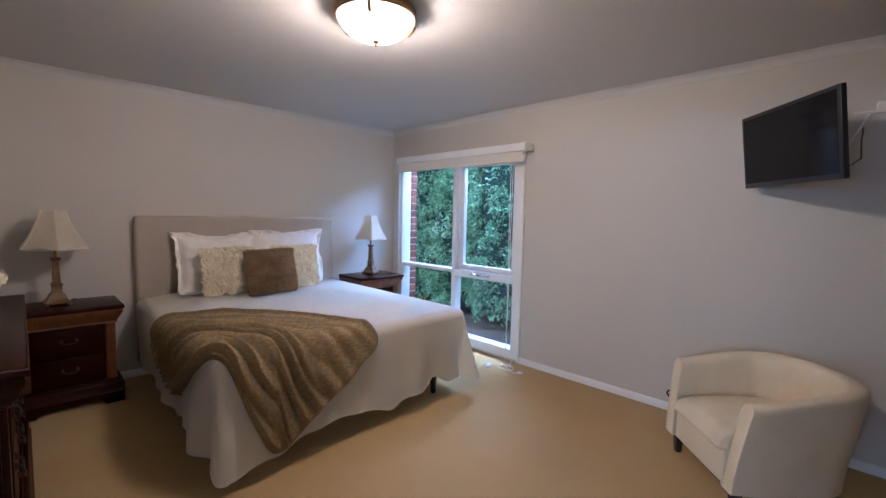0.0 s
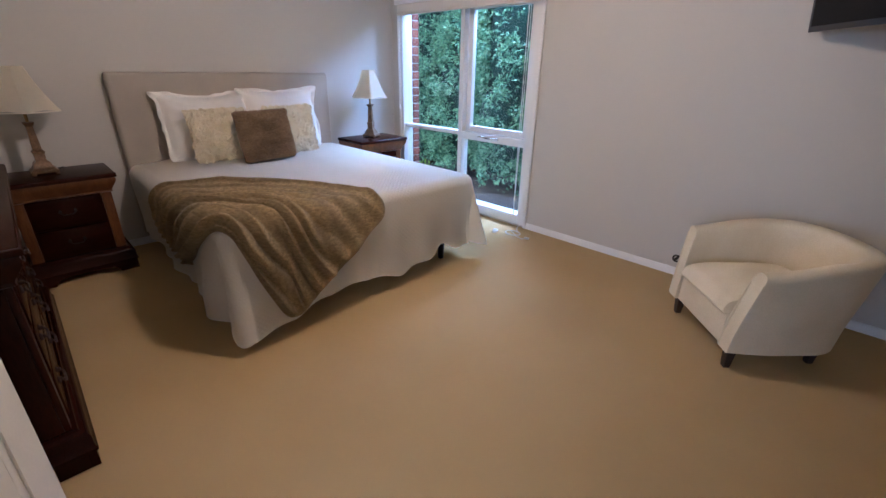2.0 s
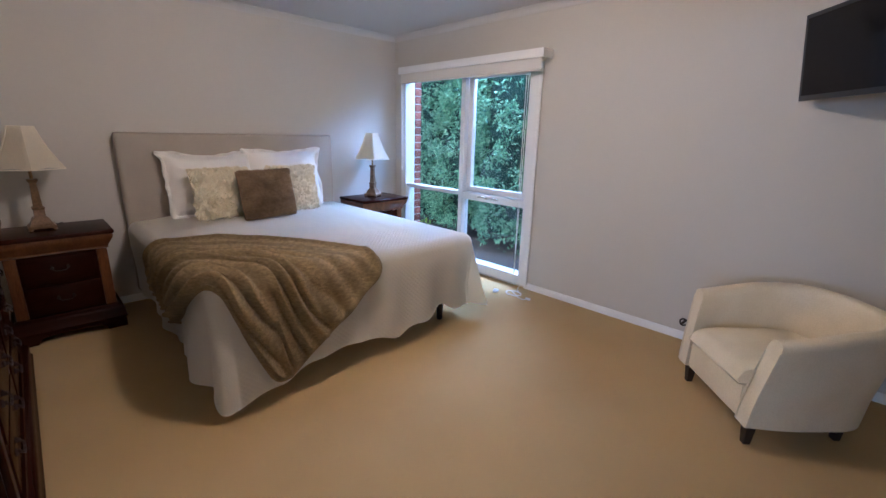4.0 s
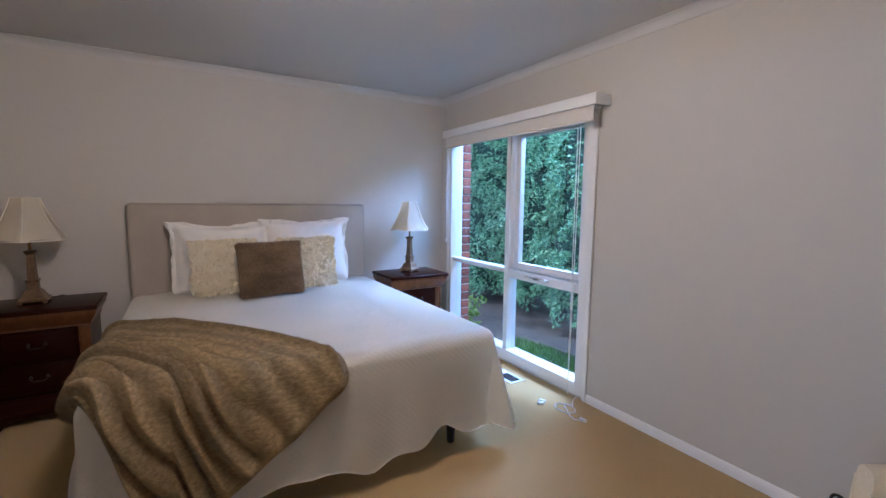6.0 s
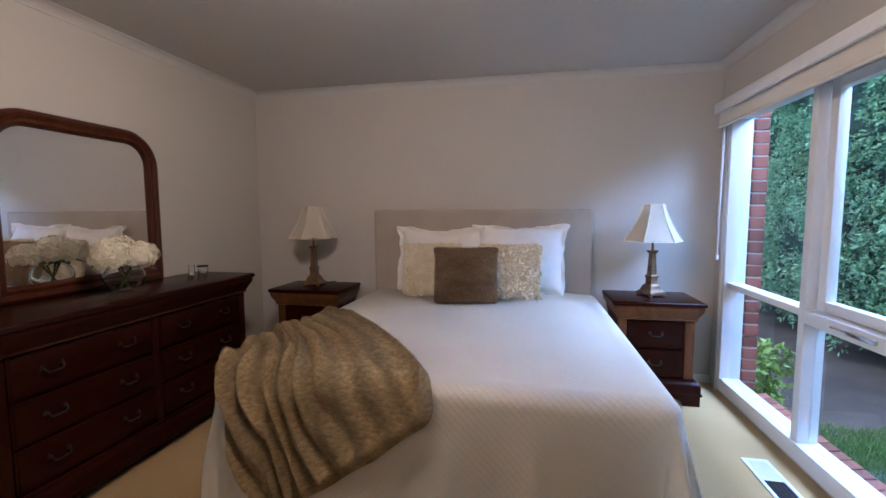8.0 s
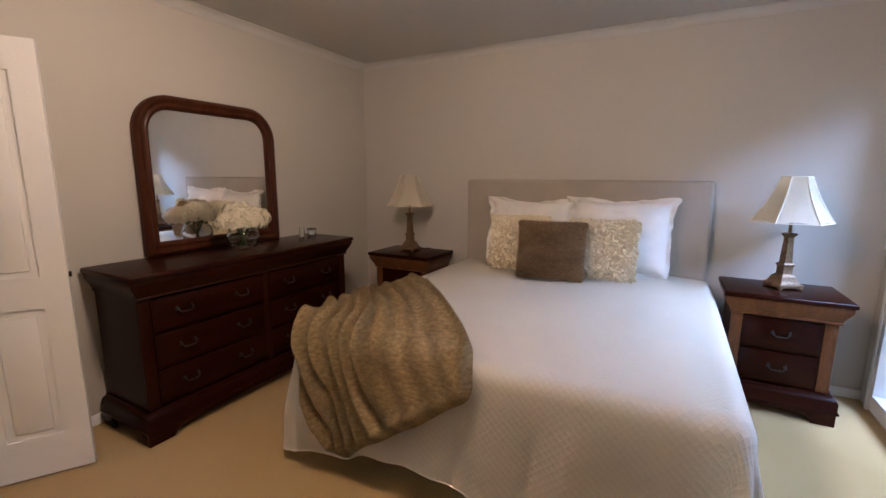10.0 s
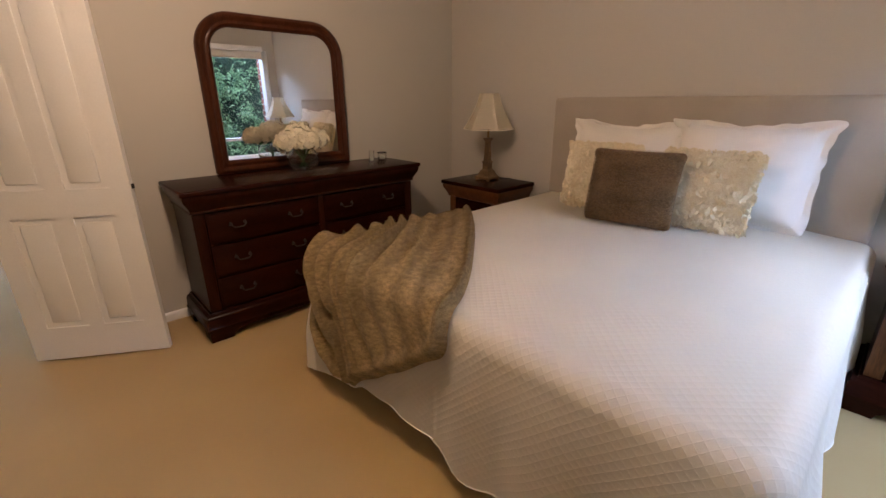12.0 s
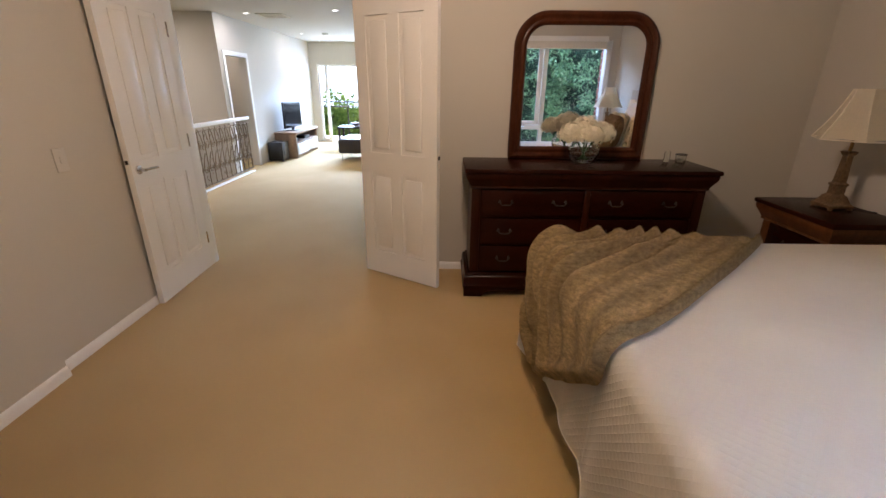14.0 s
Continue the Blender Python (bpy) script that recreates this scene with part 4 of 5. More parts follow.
bm = bmesh.new()
N = 72
rings = []
for k in range(N + 1):
    s = k / N
    top = 0.560 + 0.070 * smoothstep(-0.05, 0.38, min(s, 1 - s))
    th = 0.085
    prof2 = [(0.014, 0.112), (0.003, 0.118), (0.0, 0.130), (0.0, 0.26), (0.0, 0.42), (0.0, top - 0.040), (0.004, top - 0.016), (0.016, top - 0.003), (0.040, top + 0.002), (0.064, top - 0.003), (0.078, top - 0.018),
             (th, top - 0.045), (th, 0.42), (th, 0.30), (th, 0.115)]
    rings.append([bm.verts.new(tub_ring(s, o, z)) for o, z in prof2])
for a, b in zip(rings, rings[1:]):
    for k in range(len(a)):
        bm.faces.new((a[k], b[k], b[(k + 1) % len(a)], a[(k + 1) % len(a)]))
bm.faces.new(rings[0])
bm.faces.new(rings[-1][::-1])
bmesh.ops.recalc_face_normals(bm, faces=bm.faces)
part("shell", bm, HIDE, chair)
block("front_panel", HIDE, chair, (-0.232, 0.232, -0.338, 0.10, 0.118, 0.290), bevel=0.012)
bm = bmesh.new()
sheet(bm, 26, 26, lambda i, j: Vector(((2 * i - 1) * (0.236 + 0.02 * j), -0.362 + 0.615 * j - 0.06 * max(0, j - 0.6) * (2 * i - 1) ** 2,
                                       0.300 + 0.082 * (1 - abs(2 * j - 1) ** 9) ** 0.5 * (1 - abs(2 * i - 1) ** 14) ** 0.5 + 0.030 * (1 - (2 * i - 1) ** 2) * (1 - (2 * j - 1) ** 2) + 0.004 * noise.noise(Vector((i * 4, j * 4, 1))))))
sheet(bm, 1, 1, lambda i, j: Vector(((2 * i - 1) * (0.236 + 0.02 * j), -0.362 + 0.615 * j, 0.294)))
seat = part("seat_cushion", bm, HIDE, chair)
bm = bmesh.new()
tube(bm, [(-0.236, -0.355, 0.302), (-0.12, -0.363, 0.302), (0.12, -0.363, 0.302), (0.236, -0.355, 0.302)], 0.004, 6)
part("piping", bm, HIDE, seat)
for x, y in ((-0.27, -0.295), (0.27, -0.295), (-0.21, 0.17), (0.21, 0.17)):
    bm = bmesh.new()
    lathe(bm, [(0.021, 0.0), (0.033, 0.116)], 4, x, y, turn=math.pi / 4)
    part("leg", bm, DARKWOOD, chair, "dark tapered wooden foot")
bm = bmesh.new()
for sg in (-1, 1):
    tube(bm, [tub_ring(0 if sg > 0 else 1, 0.083, z) + Vector((0, -0.002, 0)) for z in (0.12, 0.2, 0.3, 0.4, 0.5)], 0.004, 6)
    tube(bm, [tub_ring(0 if sg > 0 else 1, 0.002, z) + Vector((0, -0.001, 0)) for z in (0.12, 0.2, 0.3, 0.4, 0.52)], 0.004, 6)
tube(bm, [tub_ring(k / 60, 0.004, 0.122) for k in range(61)], 0.004, 6)
part("piping", bm, HIDE, chair)

# ---- wall television ----
tv = thing("television", pose(-1.135, 3.145, 1.840, 7, 0, -50), "black flat television on a wall arm, switched off", "television")
bm = bmesh.new()
box(bm, -0.375, 0.375, -0.016, 0.012, -0.218, 0.218, 0.005)
box(bm, -0.26, 0.26, 0.012, 0.045, -0.17, 0.14, 0.012)
part("case", bm, BLACK, tv)
block("screen", SCREEN, tv, (-0.352, 0.352, -0.0185, -0.0165, -0.190, 0.197))
mount = bmesh.new()
tube(mount, [(0, 0.045, 0), (0.10, 0.12, 0), (-0.02, 0.26, 0), (-0.20, 0.35, 0.045)], 0.016, 8)
box(mount, -0.08, 0.08, 0.045, 0.06, -0.08, 0.08, 0.004)
part("wall_arm", mount, BLACK, tv)
bm = bmesh.new()
tube(bm, [(0.20, 0.05, -0.10), (0.26, 0.10, -0.16), (0.30, 0.12, -0.13), (0.28, 0.14, -0.05), (0.22, 0.20, 0.02)], 0.004, 6)
part("cable", bm, BLACK, tv)

# ---- ceiling light ----
lightf = thing("ceiling_light", pose(-2.59, 1.45, CZ), "lit opal glass bowl ceiling light with brass clips", "ceiling light")
bm = bmesh.new()
lathe(bm, [(0.13, 0.0), (0.192, -0.003), (0.200, -0.012), (0.202, -0.045), (0.195, -0.052), (0.188, -0.045), (0.186, -0.01)], 40, close=False)
part("rim", bm, BRASS, lightf)
bm = bmesh.new()
lathe(bm, [(0.190, -0.046), (0.185, -0.066), (0.164, -0.098), (0.126, -0.126), (0.080, -0.146), (0.030, -0.156), (0.001, -0.157)], 40, close=False)
bowl = part("bowl", bm, glow("opal_glass_lit", (1.0, 0.80, 0.55), 6.0), lightf, "glowing opal glass bowl")
bowl.visible_shadow = False
for a in (75, 195, 315):
    bm = bmesh.new()
    c, s = math.cos(radians(a)), math.sin(radians(a))
    tube(bm, [(0.194 * c, 0.194 * s, -0.02), (0.210 * c, 0.210 * s, -0.045), (0.198 * c, 0.198 * s, -0.070), (0.178 * c, 0.178 * s, -0.092)], 0.009, 8)
    part("clip", bm, BRASS, lightf)
bm = bmesh.new()
lathe(bm, [(0.016, -0.155), (0.017, -0.161), (0.006, -0.168), (0.008, -0.175), (0.002, -0.181)], 12)
part("finial", bm, BRASS, lightf)

# ---- outside the window ----
GZ = -0.60
structure("ground", SOIL, (-60, 60, 3.64, 90, GZ - 0.2, GZ), (-60, 60, -90, -9.3, -3.2, -3.0), label="bare dark soil under the hedge", category="ground")


def spray_mesh(rnd, count, place, size, flat=0.5):
    """Feathery sprays: short kinked blades set at random about a point and facing outwards."""
    verts, faces = [], []
    for _ in range(count):
        p, nrm = place(rnd)
        for _b in range(3):
            d = (nrm * rnd.uniform(0.4, 1.0) + Vector((rnd.gauss(0, 0.55), rnd.gauss(0, 0.55), rnd.gauss(0.1, 0.5)))).normalized()
            sdv = d.cross(Vector((rnd.gauss(0, 1), rnd.gauss(0, 1), rnd.gauss(0, 1)))).normalized()
            ln = size * rnd.uniform(0.6, 1.3)
            w = ln * rnd.uniform(0.12, 0.22)
            droop = Vector((0, 0, -ln * 0.15))
            i = len(verts)
            verts += [p, p + d * ln * 0.45 + sdv * w, p + d * ln + droop, p + d * ln * 0.45 - sdv * w]
            faces.append((i, i + 1, i + 2, i + 3))
    return verts, faces


def mesh_part(name, verts, faces, material, parent, label="", kind=""):
    me = bpy.data.meshes.new(name)
    me.from_pydata([tuple(v) for v in verts], [], faces)
    me.materials.append(material)
    ob = new(name, me)
    ob.parent = parent
    return tagged(ob, label, kind=kind)


def conifer(x, y, r, h, seed):
    """A clipped conifer of a hedge: trunk, a core coloured dark as its inner shade, and a coat of feathery sprays in
    uneven bosses.
    """
    t = thing("hedge_conifer", pose(x, y, GZ), "tall dense blue-green conifer in a hedge", "tree", "conifer hedge")
    rnd = random.Random(seed)
    bm = bmesh.new()
    lathe(bm, [(0.11, 0), (0.085, 0.3), (0.06, h * 0.5), (0.02, h * 0.9)], 10)
    part("trunk", bm, BARK, t)

    def radius(th, z):
        f = z / h
        base = r * (1 - 0.55 * f ** 3) * smoothstep(0.0, 0.10, f + 0.05)
        boss = 0.30 * noise.noise(Vector((math.cos(th) * 1.6 + seed, math.sin(th) * 1.6, z * 1.5))) + 0.14 * noise.noise(Vector((math.cos(th) * 4, math.sin(th) * 4 + seed, z * 3.8)))
        return base * (1 + boss)
    # closed hull, no branches; its dark colour stands for the shaded inside
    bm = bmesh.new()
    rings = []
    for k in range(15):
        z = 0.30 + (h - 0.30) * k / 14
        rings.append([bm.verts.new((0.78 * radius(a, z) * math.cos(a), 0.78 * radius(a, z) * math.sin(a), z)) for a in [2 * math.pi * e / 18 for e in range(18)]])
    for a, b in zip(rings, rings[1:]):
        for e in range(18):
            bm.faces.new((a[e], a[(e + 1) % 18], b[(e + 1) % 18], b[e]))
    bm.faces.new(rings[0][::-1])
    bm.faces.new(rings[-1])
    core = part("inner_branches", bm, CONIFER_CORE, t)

    clumps = []
    for _ in range(330):
        th = rnd.uniform(-math.pi, 0.0) if rnd.random() < 0.88 else rnd.uniform(0, math.pi)
        z = 0.25 + (h - 0.28) * rnd.random() ** 1.1
        rr = radius(th, z) * rnd.uniform(0.84, 1.0)
        clumps.append((Vector((rr * math.cos(th), rr * math.sin(th), z)), Vector((math.cos(th), math.sin(th), 0.25)).normalized(), rnd.uniform(0.12, 0.26)))

    def place(rd):
        c, out, q = rd.choice(clumps)
        nrm = (out * rd.uniform(0.2, 1.0) + Vector((rd.gauss(0, 0.5), rd.gauss(0, 0.5), rd.gauss(0.1, 0.5)))).normalized()
        return c + nrm * q * rd.uniform(0.5, 1.0), nrm
    v, f = spray_mesh(rnd, 13000, place, 0.066)
    mesh_part("crown", v, f, CONIFER, t, kind="stuff")
    return t


for k, (x, y) in enumerate(((-10.9, 7.2), (-9.6, 7.1), (-8.2, 7.0), (-6.9, 7.15), (-5.6, 6.95), (-4.3, 7.1), (-3.0, 6.95), (-1.7, 7.1), (-0.4, 7.0))):
    conifer(x, y, 0.98, 4.6 + 0.3 * (k % 3), 11 + k)

rnd = random.Random(4)
bv, bf = [], []
for _ in range(26000):
    x, y = rnd.uniform(-6.3, -2.2), rnd.uniform(3.98, 5.7)
    if y > 5.38 + 0.3 * noise.noise(Vector((x * 1.3, 0, 0))) or x < -5.75 + 0.25 * noise.noise(Vector((y * 2, 4, 0))):
        continue
    a, ln, lean = rnd.uniform(0, 6.28), rnd.uniform(0.03, 0.075), rnd.uniform(-0.03, 0.03)
    i = len(bv)
    c, s = math.cos(a) * 0.004, math.sin(a) * 0.004
    bv += [(x - c, y - s, GZ), (x + c, y + s, GZ), (x + lean, y + lean * 0.6, GZ + ln)]
    bf.append((i, i + 1, i + 2))
me = bpy.data.meshes.new("grass")
me.from_pydata(bv, [], bf)
me.materials.append(GRASSM)
tagged(new("grass", me), "patch of bright green lawn under the window", "grass", kind="stuff")
structure("lawn_earth", surface("lawn_mat", (0.045, 0.095, 0.02), 0.95, grain=60, bump=0.8, depth=0.02, vary=0.4, scale=5), (-5.6, -2.2, 3.98, 5.30, GZ - 0.05, GZ + 0.004), label="short green turf", category="lawn")

# outer brick leaf beside and below the window
brickwall = structure("wall_brick_outer", MORTAR, (-5.6, -4.905, 3.665, 3.757, GZ, 2.2), (-3.05, -1.0, 3.665, 3.757, GZ, 2.2), (-4.905, -3.05, 3.66, 3.80, GZ, -0.06),
                      label="red brick outer wall with pale mortar", category="wall")
bm = bmesh.new()
box(bm, -0.115, 0.115, -0.0475, 0.0475, -0.038, 0.038, 0.004, 1)
brick_me = mesh("brick", bm, BRICK)
bm = bmesh.new()
box(bm, -0.037, 0.037, -0.095, 0.095, -0.05, 0.05, 0.004, 1)
sill_me = mesh("brick", bm, BRICK)
for k in range(32):
    z = GZ + 0.045 + k * 0.086
    ob = new("brick", brick_me)
    ob.location = (-5.015 if k % 2 else -5.010, 3.712, z)
    ob.parent = brickwall
for k in range(21):
    ob = new("brick", sill_me)
    ob.matrix_world = pose(-4.86 + k * 0.086, 3.745, -0.045, 8, 0, 0)
    ob.parent = brickwall

# ---- flowers and small things on the dresser ----
vase = thing("flower_bowl", pose(-3.445, -0.08, 0.900) @ Matrix.Scale(1.2, 4), "round clear glass bowl of cream hydrangeas", "vase")
bm = bmesh.new()
prof = [(0.034, 0.004), (0.050, 0.008), (0.072, 0.030), (0.084, 0.062), (0.080, 0.092), (0.064, 0.116), (0.060, 0.122), (0.057, 0.120), (0.061, 0.114), (0.076, 0.090), (0.080, 0.062), (0.068, 0.033), (0.046, 0.013), (0.006, 0.011)]
lathe(bm, prof, 32)
bmesh.ops.recalc_face_normals(bm, faces=bm.faces)
g = part("bowl", bm, BOWL, vase)
rnd = random.Random(21)
heads = ((0.0, -0.035, 0.185, 0.088), (0.078, 0.020, 0.165, 0.070), (-0.075, 0.015, 0.168, 0.072), (0.0, 0.075, 0.165, 0.064))
for hx, hy, hz, hr in heads:
    bm = bmesh.new()
    for k in range(120):
        z = 1 - 1.55 * (k + 0.5) / 120
        th = k * 2.39996
        r = math.sqrt(max(0, 1 - z * z))
        nrm = Vector((r * math.cos(th), r * math.sin(th), z))
        c = Vector((hx, hy, hz)) + Vector((nrm.x, nrm.y, nrm.z * 0.78)) * hr * rnd.uniform(0.78, 1.12)
        t1 = nrm.orthogonal().normalized()
        t2 = nrm.cross(t1)
        spin = rnd.uniform(0, 6.28)
        size = rnd.uniform(0.013, 0.019)
        for q in range(4):
            a = spin + q * math.pi / 2
            u = t1 * math.cos(a) + t2 * math.sin(a)
            w = nrm.cross(u)
            up = nrm * rnd.uniform(0.001, 0.008)
            bm.faces.new([bm.verts.new(p) for p in (c, c + u * size * 0.6 + w * size * 0.55 + up, c + u * size * 1.15 + up * 0.4, c + u * size * 0.6 - w * size * 0.55 + up)])
    tagged(part("flower_head", bm, PETAL_WHITE, vase, "cream hydrangea flower head", smooth=False))
for k, (hx, hy, hz, hr) in enumerate(heads):
    bm = bmesh.new()
    tube(bm, [(-hx * 0.3, -hy * 0.3, 0.022), (hx * 0.2, hy * 0.2, 0.08), (hx * 0.7, hy * 0.7, hz - hr * 0.3)], 0.004, 6)
    part("stem", bm, STEM, vase)
for k in range(7):
    a = k * 0.9 + 0.3
    bm = bmesh.new()
    c, s = math.cos(a), math.sin(a)
    sheet(bm, 6, 2, lambda i, j: Vector(((0.02 + 0.10 * i) * c - (j - 0.5) * 0.06 * math.sin(math.pi * min(0.98, i + 0.02)) * s, (0.02 + 0.10 * i) * s + (j - 0.5) * 0.06 * math.sin(math.pi * min(0.98, i + 0.02)) * c, 0.125 + 0.02 * math.sin(3 * i) - 0.01 * abs(j - 0.5))))
    part("leaf", bm, STEM, vase)

for x, y, r, h, nm, lb in ((-4.075, -0.215, 0.020, 0.075, "glass_tumbler", "narrow clear glass votive on the dresser"), (-4.165, -0.200, 0.034, 0.055, "candle_holder", "short glass candle holder with a metal rim")):
    c = thing(nm, pose(x, y, 0.900), lb, "candle holder")
    bm = bmesh.new()
    lathe(bm, [(r * 0.9, 0.0), (r, 0.004), (r, h), (r - 0.003, h), (r - 0.004, 0.010), (0.002, 0.009)], 20)
    bmesh.ops.recalc_face_normals(bm, faces=bm.faces)
    part("cup", bm, BOWL, c)
    if nm == "candle_holder":
        bm = bmesh.new()
        lathe(bm, [(0.020, 0.010), (0.020, 0.028), (0.003, 0.028), (0.002, 0.036)], 14)
        part("candle", bm, PLASTIC, c)
        bm = bmesh.new()
        tube(bm, [(0.036 * math.cos(a), 0.036 * math.sin(a), 0.054) for a in [k * math.pi / 10 for k in range(20)]], 0.0035, 6, closed=True)
        part("rim", bm, BRONZE, c)

# ---- floor vent, cord, sockets ----
vent = thing("floor_vent", pose(-3.785, 3.330, 0.0), "white metal floor register let into the carpet", "vent")
block("frame", PLASTIC, vent, (-0.190, 0.190, -0.065, -0.046, 0.0, 0.006), (-0.190, 0.190, 0.046, 0.065, 0.0, 0.006), (-0.190, -0.170, -0.046, 0.046, 0.0, 0.006), (0.170, 0.190, -0.046, 0.046, 0.0, 0.006), (-0.008, 0.008, -0.046, 0.046, 0.0, 0.005), bevel=0.0015)
# thin black sheet in place of the unlit depth below the slats
block("duct", BLACK, vent, (-0.170, 0.170, -0.046, 0.046, 0.0005, 0.0015))
for k in range(11):
    for x0, x1 in ((-0.170, -0.008),):
        y = -0.042 + k * 0.0084
        block("slat", PLASTIC, vent, (x0, x1, y - 0.0026, y + 0.0026, 0.0016, 0.005))
for k in range(5):
    y = -0.036 + k * 0.018
    block("slat", IRON, vent, (0.008, 0.170, y - 0.004, y + 0.004, 0.0016, 0.004))

cable = thing("blind_cord_coil", pose(-3.10, 3.29, 0.006), "loose white blind cord coiled on the carpet", "cord")
bm = bmesh.new()
pts = [(-0.07, 0.24, 0.02), (-0.05, 0.16, 0.004), (0.00, 0.10, 0.002)]
pts += [(0.0 + 0.075 * math.cos(a), 0.03 + 0.055 * math.sin(a), 0.002 + 0.002 * (k % 3)) for k, a in enumerate([1.3 - 0.35 * q for q in range(34)])]
pts += [(0.09, -0.02, 0.002), (0.14, -0.035, 0.002), (0.17, 0.0, 0.002)]
tube(bm, pts, 0.0035, 6)
part("cord", bm, PLASTIC, cable)
for x, y, a in ((-0.155, -0.03, 20), (-0.135, -0.065, 60), (0.175, 0.005, 10)):
    bm = bmesh.new()
    box(bm, -0.022, 0.022, -0.011, 0.011, -0.004, 0.014, 0.004)
    bmesh.ops.transform(bm, matrix=pose(x, y, 0, 0, 0, a), verts=bm.verts)
    part("toggle", bm, PLASTIC, cable)

ring = thing("aerial_socket", pose(-1.742, NY - 0.017, 0.138), "small dark aerial socket on the wall", "socket")
bm = bmesh.new()
tube(bm, [(0.024 * math.cos(a), -0.006, 0.024 * math.sin(a)) for a in [k * math.pi / 10 for k in range(20)]], 0.006, 8, closed=True)
part("ring", bm, BRONZE, ring)
bm = bmesh.new()
tube(bm, [(0, 0.016, 0), (0, -0.022, 0)], 0.010, 10)
part("stem", bm, BRONZE, ring)

sw = thing("light_switch", pose(EX, 0.70, 1.02), "white plastic light switch on the wall", "switch")
block("plate", CEIL, sw, (-0.008, 0.0, -0.036, 0.036, -0.058, 0.058), bevel=0.003)
block("rocker", CEIL, sw, (-0.012, -0.008, -0.010, 0.010, -0.018, 0.018), bevel=0.002)

brk = thing("wall_bracket", pose(-0.80, NY, 2.04), "cream metal bracket fixed to the wall behind the television", "bracket")
block("rail", BLIND, brk, (-0.10, 0.10, -0.020, 0.0, -0.016, 0.0), bevel=0.003)
block("plate", BLIND, brk, (-0.005, 0.09, -0.012, 0.0, 0.0, 0.045), bevel=0.002)
bm = bmesh.new()
tube(bm, [(-0.03, -0.012, -0.01), (-0.08, -0.03, -0.12), (-0.12, -0.06, -0.22)], 0.004, 6)
part("lead", bm, PLASTIC, brk)

# ---- the living room beyond the doors ----
HZ = 2.36
FY = -8.6
structure("ceiling_living", CEIL, (-3.8, 4.2, FY - 0.1, SY - 0.10, HZ, HZ + 0.27), label="white painted plaster ceiling with downlights", category="ceiling")
structure("wall_living_east", WALL, (0.88, 1.0, FY, -5.0, 0, HZ), (0.88, 1.0, -5.0, -4.27, 1.80, HZ), (0.88, 1.0, -4.27, -4.2, 0, HZ), label="white painted wall behind the television unit", category="wall")
structure("wall_stairwell", WALL, (0.88, 3.1, -4.2, -4.1, -2.6, HZ), (0.87, 1.0, -4.55, -4.45, -2.6, -0.30), (1.0, 1.1, -4.55, -4.2, -2.6, -0.30), (3.0, 3.1, -4.1, -0.46, -2.6, HZ), (0.87, 3.0, -0.56, -0.46, -2.6, -0.30),
          (0.77, 0.87, -4.45, -0.46, -2.6, -0.30), label="warm white wall of the stairwell", category="wall")
structure("trim_passage", GLOSS_WHITE, (0.864, 0.8795, -5.065, -5.0, 0, 1.865), (0.864, 0.8795, -4.27, -4.21, 0, 1.865), (0.864, 0.8795, -5.0, -4.27, 1.80, 1.865), label="white painted door surround", category="trim")
structure("floor_stairwell", CARPET, (0.88, 2.99, -4.44, -0.57, -1.60, -1.45), label="tan carpet at the foot of the stairs", category="floor")
structure("wall_passage", WALL, (1.0, 2.2, -5.9, -5.8, 0, HZ), (2.2, 2.3, -5.9, -4.2, 0, HZ), label="grey-white wall of the side passage", category="wall")
structure("wall_living_west", WALL, (-3.8, -3.7, FY, SY - 0.10, 0, HZ), label="white painted wall", category="wall")
structure("wall_hall_east", WALL, (3.1, 4.2, -0.56, -0.46, 0, HZ), label="white painted wall", category="wall")
GX0, GX1, GZT = -2.6, 0.70, 1.86
structure("wall_living_south", WALL, (-3.8, GX0, FY - 0.12, FY, 0, HZ), (GX1, 1.0, FY - 0.12, FY, 0, HZ), (GX0, GX1, FY - 0.12, FY, GZT, HZ), label="white painted wall with wide glazed doors", category="wall")
gl = thing("window_2", pose(0, FY, 0), "white framed sliding glass doors, one panel open", "window", kind="structure")
for x in (GX0, -1.65, -0.32, GX1 - 0.05):
    block("frame", GLOSS_WHITE, gl, (x, x + 0.05, -0.09, -0.02, 0.0, GZT), bevel=0.003)
block("frame", GLOSS_WHITE, gl, (GX0 + 0.05, GX1 - 0.05, -0.09, -0.02, GZT - 0.05, GZT), bevel=0.003)
block("sash", GLOSS_WHITE, gl, (0.44, 0.52, -0.018, 0.012, 0.0, GZT - 0.05), (0.52, 0.65, -0.018, 0.012, 0.0, 0.10), bevel=0.003)
for x0, x1 in ((GX0 + 0.05, -1.65), (-1.60, -0.32)):
    p = block("pane", PANE, gl, (x0, x1, -0.058, -0.052, 0.0, GZT - 0.05))
    p.visible_shadow = False
block("roller_blind", BLIND, gl, (-1.60, -0.32, -0.015, 0.0, GZT - 0.17, GZT - 0.01), bevel=0.004)

